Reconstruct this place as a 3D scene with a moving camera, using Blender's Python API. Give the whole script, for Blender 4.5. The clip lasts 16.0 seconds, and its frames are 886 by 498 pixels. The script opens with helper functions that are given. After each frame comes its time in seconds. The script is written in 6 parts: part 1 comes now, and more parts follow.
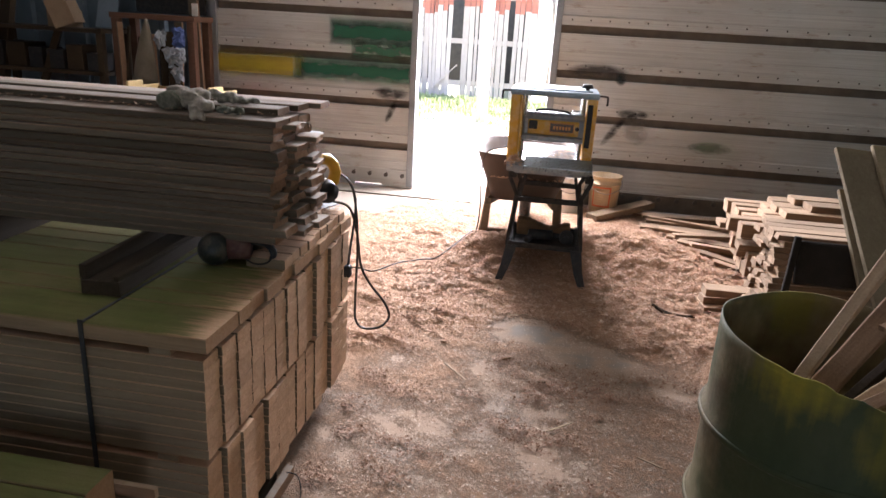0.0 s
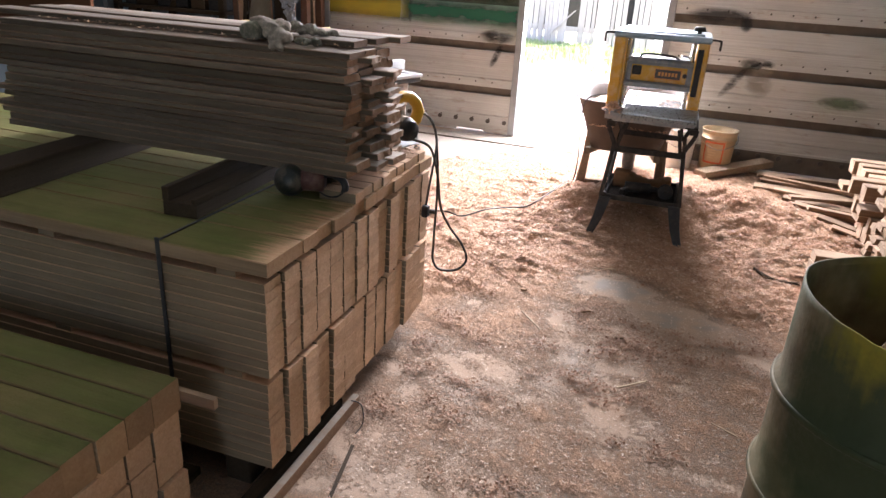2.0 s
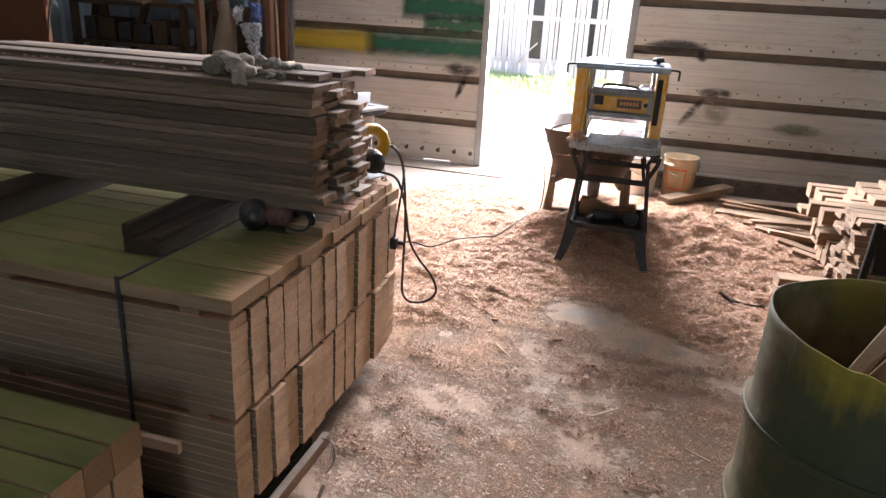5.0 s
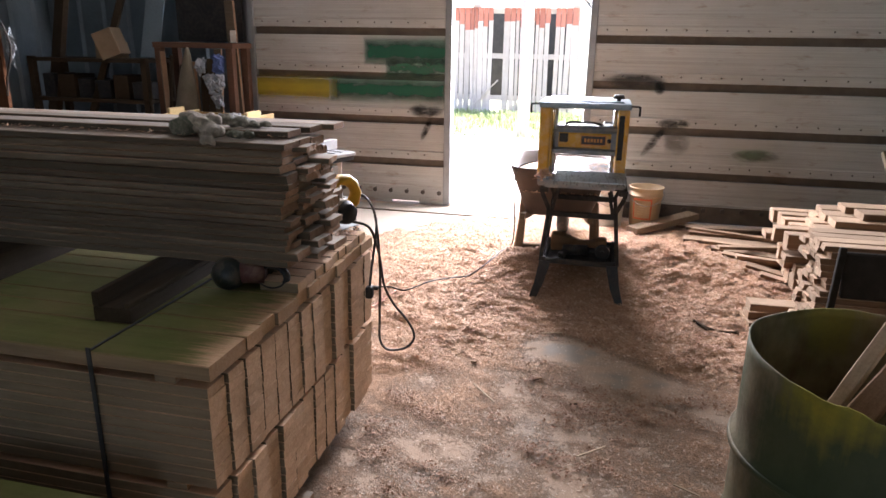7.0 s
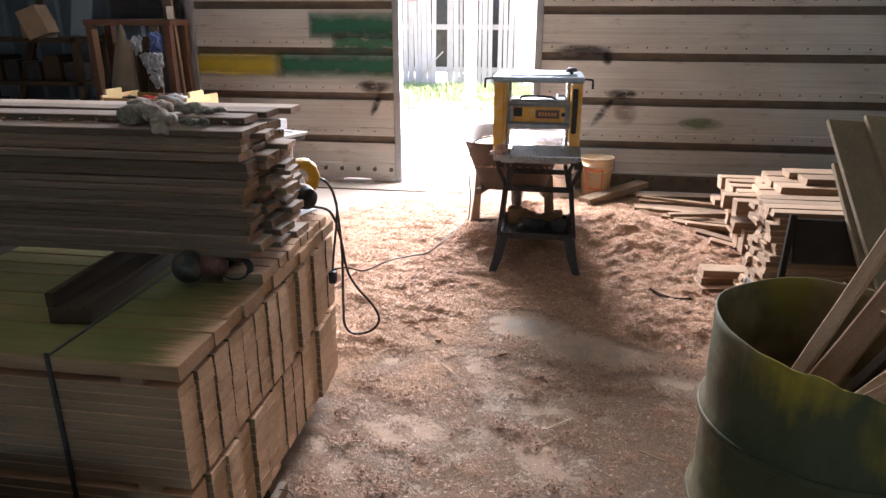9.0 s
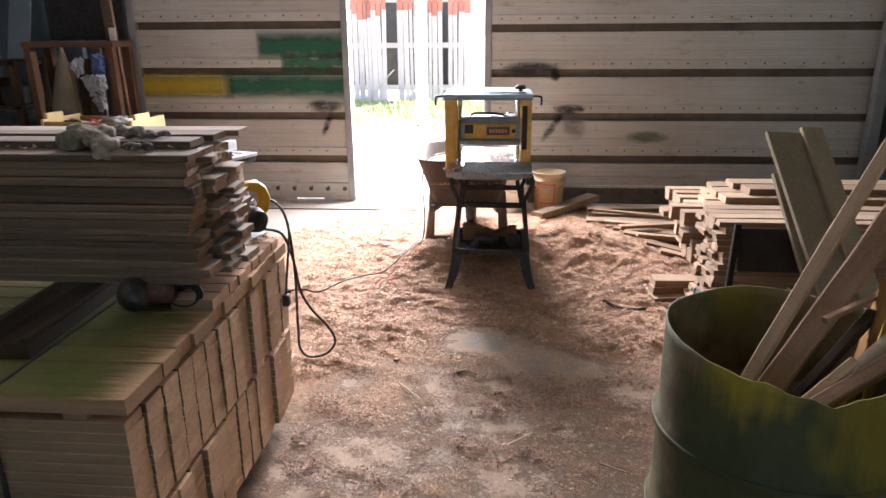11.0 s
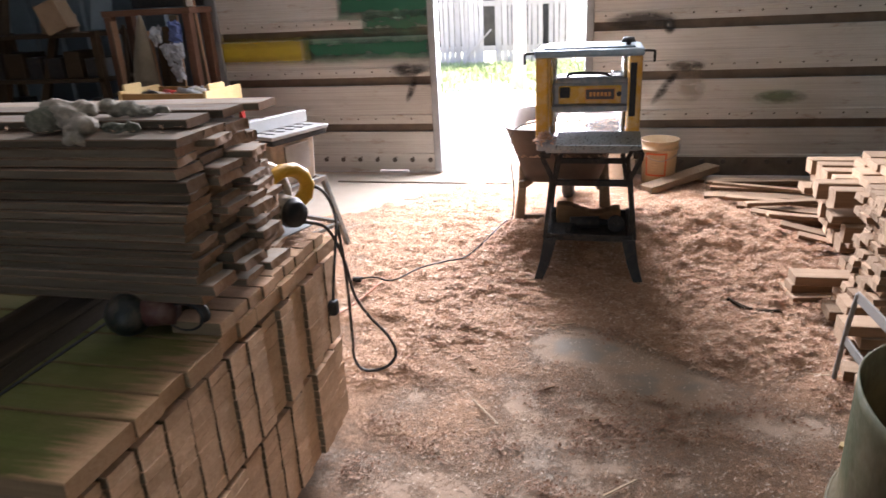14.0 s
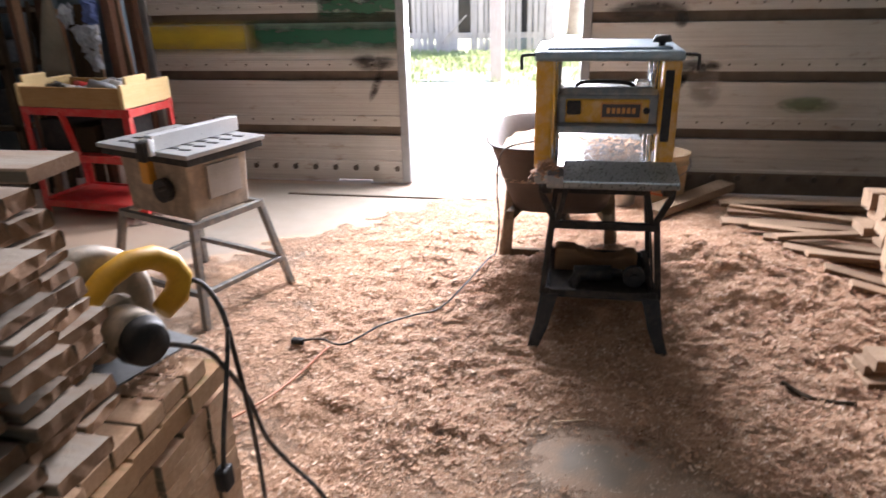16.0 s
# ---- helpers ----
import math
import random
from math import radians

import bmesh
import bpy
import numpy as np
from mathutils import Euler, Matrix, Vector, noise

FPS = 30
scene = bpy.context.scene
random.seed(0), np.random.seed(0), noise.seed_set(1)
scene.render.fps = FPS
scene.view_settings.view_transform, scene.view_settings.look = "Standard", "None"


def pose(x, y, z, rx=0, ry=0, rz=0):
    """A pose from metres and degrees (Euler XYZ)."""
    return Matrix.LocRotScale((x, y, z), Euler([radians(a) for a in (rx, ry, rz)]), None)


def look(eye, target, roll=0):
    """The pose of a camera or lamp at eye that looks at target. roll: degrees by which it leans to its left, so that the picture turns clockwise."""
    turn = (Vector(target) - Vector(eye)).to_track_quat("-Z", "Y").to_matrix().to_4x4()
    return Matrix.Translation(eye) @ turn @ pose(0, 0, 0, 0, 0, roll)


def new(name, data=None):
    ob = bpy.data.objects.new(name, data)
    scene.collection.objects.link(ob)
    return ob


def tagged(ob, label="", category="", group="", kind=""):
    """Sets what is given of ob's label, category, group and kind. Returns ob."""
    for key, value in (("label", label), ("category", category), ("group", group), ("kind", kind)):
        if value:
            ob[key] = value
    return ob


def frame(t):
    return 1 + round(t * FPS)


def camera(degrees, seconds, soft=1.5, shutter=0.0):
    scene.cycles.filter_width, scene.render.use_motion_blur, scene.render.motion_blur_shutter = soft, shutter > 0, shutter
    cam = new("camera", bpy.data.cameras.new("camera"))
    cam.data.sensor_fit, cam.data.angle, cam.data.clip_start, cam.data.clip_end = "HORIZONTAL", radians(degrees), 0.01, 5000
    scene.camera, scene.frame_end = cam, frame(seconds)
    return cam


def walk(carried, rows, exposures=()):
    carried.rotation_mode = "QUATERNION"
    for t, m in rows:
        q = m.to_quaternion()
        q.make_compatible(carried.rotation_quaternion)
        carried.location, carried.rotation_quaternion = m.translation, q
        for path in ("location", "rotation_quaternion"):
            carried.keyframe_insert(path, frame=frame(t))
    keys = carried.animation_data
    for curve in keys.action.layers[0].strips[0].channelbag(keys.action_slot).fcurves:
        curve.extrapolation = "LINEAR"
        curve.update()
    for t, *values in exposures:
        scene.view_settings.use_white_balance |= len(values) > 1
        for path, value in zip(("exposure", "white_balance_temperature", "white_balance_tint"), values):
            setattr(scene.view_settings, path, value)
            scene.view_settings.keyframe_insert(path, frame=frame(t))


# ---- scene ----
import functools

cam = camera(66.2, 16.0, shutter=0.4)
METRES, EYE, TILT, LEAN, TURN = 2.2, 1.55, 0.0, 0.0, 8.6
ROWS = [
    (0.0, 0.0, 0.0, 0.0, 1.05, -18.06, -3.24),
    (0.5, -0.0032, 0.0065, -0.011, 1.4, -19.66, -4.45),
    (1.0, 0.0368, 0.0044, -0.0137, 7.27, -20.94, -3.21),
    (1.5, 0.0688, 0.0009, -0.0167, 10.56, -22.26, -2.75),
    (2.0, 0.0598, 0.0155, -0.0164, 10.86, -22.69, -3.23),
    (2.5, 0.0522, 0.028, -0.0174, 10.52, -22.77, -4.12),
    (3.0, 0.0502, 0.0218, -0.0162, 9.34, -21.8, -4.95),
    (5.5, 0.0657, 0.0226, -0.0175, 7.58, -18.78, -1.67),
    (6.0, 0.0761, 0.0185, 0.0031, 7.35, -13.76, -0.48),
    (6.5, 0.0649, 0.018, 0.0023, 6.87, -15.0, -0.37),
    (7.0, 0.0497, 0.0299, 0.0001, 4.7, -16.89, -0.89),
    (7.5, 0.0391, 0.0393, 0.0077, 2.94, -17.6, 1.04),
    (8.0, 0.037, 0.0415, 0.0106, 0.84, -18.56, 0.67),
    (8.5, 0.024, 0.0409, 0.0108, 0.15, -19.28, 0.12),
    (11.0, 0.0286, 0.0451, 0.0141, -4.01, -17.78, 0.39),
    (11.5, 0.0395, 0.0404, 0.0098, -6.68, -18.33, 0.61),
    (12.0, 0.0355, 0.0438, 0.0062, -7.19, -19.34, -0.32),
    (12.5, 0.0355, 0.0673, -0.0026, -8.19, -20.02, -0.97),
    (13.0, 0.0872, 0.1308, -0.007, -4.32, -19.44, 0.47),
    (13.5, 0.106, 0.202, -0.0142, 6.3, -19.93, 4.39),
    (14.0, 0.0718, 0.2961, -0.0159, 4.07, -20.56, 2.73),
    (14.5, 0.0665, 0.3898, -0.0164, -2.55, -20.67, 1.88),
    (15.0, 0.1177, 0.521, -0.0237, 1.07, -21.43, 6.29),
    (15.5, 0.1166, 0.6064, -0.0351, 6.59, -21.98, 6.38),
    (16.0, 0.0486, 0.7085, -0.027, 1.95, -21.84, 1.33),
]
EXPOSURE = 2.6
walk(cam, [(t, pose(0, 0, EYE, TILT, LEAN, TURN) @ pose(METRES * x, METRES * y, METRES * z, 90 + pitch, roll, yaw)) for t, x, y, z, yaw, pitch, roll in ROWS],
     exposures=[(t, EXPOSURE + e, 6200, 19) for t, e in ((0.0, 0.0), (0.5, 0.05), (1.5, 0.3), (3.0, 0.3), (5.5, 0.2), (6.0, -0.22), (6.5, -0.18), (7.0, -0.05), (8.0, 0.0), (12.5, 0.1), (13.5, 0.05), (14.5, -0.11), (16.0, -0.30))])

# ---- world, sun, large lights ----
SUN_FROM = Vector((0.55, 0.03, 0.8)).normalized()
world = bpy.data.worlds.new("sky")
scene.world = world
world.use_nodes = True
wn = world.node_tree
sky = wn.nodes.new("ShaderNodeTexSky")
sky.sky_type = 'NISHITA'
sky.sun_disc = False
sky.sun_elevation = math.asin(SUN_FROM.z)
sky.sun_rotation = math.atan2(SUN_FROM.x, SUN_FROM.y)
wn.links.new(sky.outputs[0], wn.nodes["Background"].inputs[0])
wn.nodes["Background"].inputs[1].default_value = 0.15

sun = new("sun", bpy.data.lights.new("sun", 'SUN'))
sun.data.energy, sun.data.angle, sun.data.color = 4.8, radians(0.6), (1.0, 0.95, 0.88)
sun.matrix_world = look(SUN_FROM * 30, (0, 0, 0))


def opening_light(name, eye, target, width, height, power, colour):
    """An area lamp that stands in for the sky's light at an opening."""
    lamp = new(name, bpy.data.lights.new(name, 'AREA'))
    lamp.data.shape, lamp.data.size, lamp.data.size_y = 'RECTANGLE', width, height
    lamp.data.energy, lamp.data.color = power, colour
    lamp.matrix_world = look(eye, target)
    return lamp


opening_light("doorway_skylight", (-0.71, 6.72, 2.45), (-0.71, 0, 1.3), 1.25, 3.3, 140, (0.98, 0.985, 1.0))
# added fill lamp behind the camera, at an assumed opening never in view
opening_light("rear_fill_lamp", (0.3, -5.98, 1.3), (0.3, 0, 1.2), 1.7, 2.3, 1.0, (0.95, 0.975, 1.0))

# ---- materials ----


def material(name, rough=0.7, metal=0.0):
    m = bpy.data.materials.new(name)
    m.use_nodes = True
    b = m.node_tree.nodes["Principled BSDF"]
    b.inputs["Roughness"].default_value = rough
    b.inputs["Metallic"].default_value = metal
    return m, m.node_tree, b


def node(nt, kind, **values):
    n = nt.nodes.new(kind)
    for key, v in values.items():
        n.inputs[key].default_value = v
    return n


def place(nt, scale=(1, 1, 1), local=False):
    """Coordinates in metres, stretched by scale; local ones move with the thing."""
    mp = nt.nodes.new("ShaderNodeMapping")
    mp.inputs["Scale"].default_value = scale
    if local:
        nt.links.new(nt.nodes.new("ShaderNodeTexCoord").outputs["Object"], mp.inputs[0])
    else:
        nt.links.new(nt.nodes.new("ShaderNodeNewGeometry").outputs["Position"], mp.inputs[0])
    return mp.outputs[0]


def noise_tex(nt, vec, scale, detail=4.0, rough=0.6):
    n = node(nt, "ShaderNodeTexNoise", Scale=scale, Detail=detail, Roughness=rough)
    nt.links.new(vec, n.inputs["Vector"])
    return n.outputs["Fac"]


def ramp(nt, fac, stops):
    r = nt.nodes.new("ShaderNodeValToRGB")
    el = r.color_ramp.elements
    while len(el) < len(stops):
        el.new(0.5)
    for e, (p, c) in zip(el, stops):
        e.position = p
        e.color = (*c, 1) if len(c) == 3 else c
    nt.links.new(fac, r.inputs[0])
    return r.outputs[0]


def grey(v):
    return (v, v, v)


def mix(nt, fac, a, b, kind='MIX'):
    n = nt.nodes.new("ShaderNodeMix")
    n.data_type, n.blend_type = 'RGBA', kind
    for sock, v in ((n.inputs[0], fac), (n.inputs[6], a), (n.inputs[7], b)):
        if isinstance(v, (int, float)):
            sock.default_value = v
        elif isinstance(v, tuple):
            sock.default_value = (*v, 1)
        else:
            nt.links.new(v, sock)
    return n.outputs[2]


def sums(nt, op, a, b=0.0):
    n = nt.nodes.new("ShaderNodeMath")
    n.operation = op
    for sock, v in zip(n.inputs, (a, b)):
        if isinstance(v, (int, float)):
            sock.default_value = v
        else:
            nt.links.new(v, sock)
    return n.outputs[0]


def bump(nt, b, height, strength, distance):
    n = node(nt, "ShaderNodeBump", Strength=strength, Distance=distance)
    nt.links.new(height, n.inputs["Height"])
    nt.links.new(n.outputs[0], b.inputs["Normal"])


def xyz(nt, local=False):
    s = nt.nodes.new("ShaderNodeSeparateXYZ")
    nt.links.new(place(nt, local=local), s.inputs[0])
    return s.outputs


def worn(name, c1, c2, rough=0.6, metal=0.0, scale=6.0, relief=0.3, dust=None, dusty=0.0, local=False):
    """A painted, metal or plastic surface: two tones at two scales, with dust on it."""
    m, nt, b = material(name, rough, metal)
    v = place(nt, local=local)
    big, fine = noise_tex(nt, v, scale), noise_tex(nt, v, scale * 14, 3)
    col = mix(nt, ramp(nt, big, [(0.3, grey(0)), (0.7, grey(1))]), c1, c2)
    col = mix(nt, 0.35, col, mix(nt, fine, tuple(k * 0.55 for k in c1), tuple(min(1, k * 1.25) for k in c2)))
    if dust:
        col = mix(nt, sums(nt, 'MULTIPLY', ramp(nt, noise_tex(nt, v, scale * 3, 6), [(0.45, grey(0)), (0.62, grey(1))]), dusty), col, dust)
    nt.links.new(col, b.inputs["Base Color"])
    nt.links.new(ramp(nt, fine, [(0.2, grey(max(0.05, rough - 0.12))), (0.8, grey(min(1, rough + 0.15)))]), b.inputs["Roughness"])
    bump(nt, b, fine, relief, 0.004)
    return m


def timber(name, c1, c2, along="x", rough=0.9, dark=0.5, local=False, green=None, vary=0.35, weathered=None, dusty=None):
    """Sawn softwood: grain along one axis, knots, and a tone of its own for each board. green: the sprayed tint on
    upward faces. weathered: the darker colour of y faces, side shade included.
    """
    m, nt, b = material(name, rough)
    b.inputs["Specular IOR Level"].default_value = 0.2
    st = {"x": (1.2, 22, 22), "y": (22, 1.2, 22), "z": (22, 22, 1.2)}[along]
    info = nt.nodes.new("ShaderNodeObjectInfo")
    grain_v = place(nt, st, local)
    shift = nt.nodes.new("ShaderNodeVectorMath")
    shift.operation = 'MULTIPLY_ADD'
    shift.inputs[1].default_value = (37, 53, 71)
    nt.links.new(info.outputs["Random"], shift.inputs[0])
    nt.links.new(grain_v, shift.inputs[2])
    grain = noise_tex(nt, shift.outputs[0], 3.0, 6, 0.65)
    plain = place(nt, local=local)
    blot = noise_tex(nt, plain, 5.0, 4)
    fine = noise_tex(nt, plain, 160.0, 3)
    col = mix(nt, ramp(nt, grain, [(0.32, grey(0)), (0.68, grey(1))]), c1, c2)
    col = mix(nt, ramp(nt, blot, [(0.35, grey(0.0)), (0.75, grey(dark))]), col, tuple(k * 0.45 for k in c1))
    col = mix(nt, 0.5, col, mix(nt, fine, tuple(k * 0.75 for k in c1), tuple(min(1, k * 1.15) for k in c2)))
    norm = nt.nodes.new("ShaderNodeSeparateXYZ")
    nt.links.new(nt.nodes.new("ShaderNodeNewGeometry").outputs["Normal"], norm.inputs[0])
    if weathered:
        # y faces: weathering and side shade in one darker colour; cut ends stay fresh
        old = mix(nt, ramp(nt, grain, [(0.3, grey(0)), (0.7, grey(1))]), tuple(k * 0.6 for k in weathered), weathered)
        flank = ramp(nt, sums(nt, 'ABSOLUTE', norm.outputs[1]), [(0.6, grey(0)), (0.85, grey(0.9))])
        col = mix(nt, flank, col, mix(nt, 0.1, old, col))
    if dusty:
        # sawdust settled unevenly on what faces up
        lie = sums(nt, 'MULTIPLY', ramp(nt, norm.outputs[2], [(0.7, grey(0)), (0.9, grey(1))]), ramp(nt, noise_tex(nt, place(nt, (2, 7, 1)), 3.0, 5), [(0.30, grey(0.2)), (0.55, grey(0.8))]))
        col = mix(nt, lie, col, dusty)
    tone = ramp(nt, info.outputs["Random"], [(0.0, grey(1 - vary)), (1.0, grey(1.0))])
    col = mix(nt, 1.0, col, tone, 'MULTIPLY')
    if green:
        x0, ragged = green
        edge = sums(nt, 'ADD', xyz(nt)[0], sums(nt, 'MULTIPLY', sums(nt, 'SUBTRACT', noise_tex(nt, place(nt, (3, 30, 1)), 3.0), 0.5), ragged))
        near = ramp(nt, sums(nt, 'ADD', sums(nt, 'MULTIPLY', sums(nt, 'SUBTRACT', edge, x0), 4.0), 0.5), [(0.35, grey(1)), (0.75, grey(0))])
        up = ramp(nt, norm.outputs[2], [(0.6, grey(0)), (0.8, grey(1))])
        cover = ramp(nt, blot, [(0.25, grey(0.95)), (0.8, grey(0.6))])
        spray = mix(nt, noise_tex(nt, place(nt, (1, 6, 6)), 4.0), (0.04, 0.07, 0.012), (0.135, 0.175, 0.04))
        col = mix(nt, sums(nt, 'MULTIPLY', sums(nt, 'MULTIPLY', near, up), cover), col, spray)
    nt.links.new(col, b.inputs["Base Color"])
    bump(nt, b, sums(nt, 'ADD', grain, sums(nt, 'MULTIPLY', fine, 0.5)), 0.45, 0.004)
    return m


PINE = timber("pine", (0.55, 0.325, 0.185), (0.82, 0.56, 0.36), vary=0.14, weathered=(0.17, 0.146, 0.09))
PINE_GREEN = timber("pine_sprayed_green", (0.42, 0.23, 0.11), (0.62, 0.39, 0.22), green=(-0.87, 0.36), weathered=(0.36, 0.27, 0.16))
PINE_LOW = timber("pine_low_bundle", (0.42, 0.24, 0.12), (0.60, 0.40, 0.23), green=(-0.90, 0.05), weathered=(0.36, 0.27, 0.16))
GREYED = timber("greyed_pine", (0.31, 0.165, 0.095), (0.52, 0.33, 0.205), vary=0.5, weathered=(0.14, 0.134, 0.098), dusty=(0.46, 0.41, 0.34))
# pale pine's brown flank colour includes the shade of sides turned from the door
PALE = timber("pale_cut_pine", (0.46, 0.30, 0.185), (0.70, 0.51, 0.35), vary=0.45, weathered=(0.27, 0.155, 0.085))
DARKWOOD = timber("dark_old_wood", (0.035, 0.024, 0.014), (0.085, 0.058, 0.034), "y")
OLIVE = timber("weathered_olive_board", (0.19, 0.145, 0.085), (0.33, 0.26, 0.165), "z")
STICK = timber("rough_stick_wood", (0.34, 0.22, 0.13), (0.60, 0.44, 0.29), "z", local=True)
BARNWOOD = timber("weathered_barn_boards", (0.52, 0.43, 0.38), (0.74, 0.65, 0.58), "z", vary=0.3)
BARNRED = timber("faded_red_barn_boards", (0.42, 0.12, 0.08), (0.55, 0.25, 0.19), "z", vary=0.3)


def siding_material():
    """Bare, lightly rusted steel cladding with fine drawn lines along it."""
    m, nt, b = material("steel_cladding", 0.55, 0.25)
    lines = noise_tex(nt, place(nt, (0.35, 1, 55)), 2.0, 4)
    big = noise_tex(nt, place(nt, (0.7, 1, 1.6)), 1.3, 5)
    rust = noise_tex(nt, place(nt, (2, 1, 7)), 2.2, 6, 0.7)
    col = mix(nt, ramp(nt, lines, [(0.3, grey(0)), (0.7, grey(1))]), (0.45, 0.44, 0.41), (0.65, 0.64, 0.60))
    col = mix(nt, ramp(nt, big, [(0.35, grey(0)), (0.7, grey(0.5))]), col, (0.33, 0.295, 0.24))
    col = mix(nt, ramp(nt, rust, [(0.58, grey(0)), (0.72, grey(0.55))]), col, (0.24, 0.13, 0.07))
    nt.links.new(col, b.inputs["Base Color"])
    bump(nt, b, lines, 0.35, 0.004)
    return m


SIDING = siding_material()
# rust brown of the rails, also the painted shade in the cladding grooves
RUST_AND_SHADE = worn("rail_rust_groove_shade", (0.11, 0.085, 0.065), (0.20, 0.16, 0.12), 0.7, 0.3, 8)
SCREW = worn("dull_screw_steel", (0.08, 0.07, 0.06), (0.14, 0.12, 0.10), 0.5, 0.6, 30)
GALV = worn("galvanised_steel", (0.24, 0.25, 0.255), (0.36, 0.37, 0.375), 0.5, 0.5, 7)
BLUESHEET = worn("dark_blue_grey_sheet", (0.105, 0.14, 0.165), (0.19, 0.235, 0.26), 0.5, 0.3, 3)
GREENSHEET = worn("dark_green_sheet", (0.05, 0.075, 0.06), (0.09, 0.125, 0.10), 0.5, 0.3, 3)
ROOFTIN = worn("dull_roof_sheet", (0.36, 0.355, 0.34), (0.46, 0.455, 0.44), 0.6, 0.3, 2)


def spray_material(name, colour, fade, oval=False, thick=0.93):
    """Sprayed paint with ragged, see-through edges."""
    m, nt, b = material(name, 0.55)
    v = place(nt, (1, 1, 2.2))
    col = mix(nt, noise_tex(nt, v, 5.0), tuple(k * 0.65 for k in colour), colour)
    nt.links.new(col, b.inputs["Base Color"])
    tc = nt.nodes.new("ShaderNodeTexCoord")
    s = nt.nodes.new("ShaderNodeSeparateXYZ")
    nt.links.new(tc.outputs["Generated"], s.inputs[0])
    dist = []
    for k in (0, 2):
        d = sums(nt, 'ABSOLUTE', sums(nt, 'SUBTRACT', s.outputs[k], 0.5))
        dist.append(sums(nt, 'SUBTRACT', 0.5, d))
    near = sums(nt, 'MINIMUM', sums(nt, 'MULTIPLY', dist[0], 5.0), dist[1])
    if oval:
        far = sums(nt, 'POWER', sums(nt, 'ADD', sums(nt, 'POWER', sums(nt, 'SUBTRACT', 1.0, sums(nt, 'MULTIPLY', dist[0], 2.0)), 2.0),
                                     sums(nt, 'POWER', sums(nt, 'SUBTRACT', 1.0, sums(nt, 'MULTIPLY', dist[1], 2.0)), 2.0)), 0.5)
        near = sums(nt, 'MULTIPLY', sums(nt, 'SUBTRACT', 1.0, far), 0.6)
    ragged = sums(nt, 'ADD', 1.0, sums(nt, 'MULTIPLY', sums(nt, 'SUBTRACT', noise_tex(nt, place(nt, (1.2, 1, 3)), 7.0, 6), 0.5), fade * 5))
    cover = ramp(nt, sums(nt, 'MULTIPLY', near, ragged), [(0.0, grey(0)), (0.14, grey(0.5 * thick)), (0.40, grey(thick))])
    nt.links.new(cover, b.inputs["Alpha"])
    return m


SPRAY_GREEN = spray_material("sprayed_green_paint", (0.008, 0.115, 0.06), 0.3)
SPRAY_YELLOW = spray_material("sprayed_yellow_paint", (0.52, 0.40, 0.02), 0.15)
SPRAY_BLACK = spray_material("sprayed_black_paint", (0.03, 0.027, 0.024), 0.9, True, 0.8)
SPRAY_SMEAR = spray_material("dark_smear", (0.30, 0.265, 0.22), 0.9, True, 0.5)
SPRAY_FADED = spray_material("faded_green_overspray", (0.03, 0.13, 0.07), 0.9)
SPRAY_LIGHTGREEN = spray_material("sprayed_light_green_paint", (0.16, 0.26, 0.10), 1.0, True, 0.6)


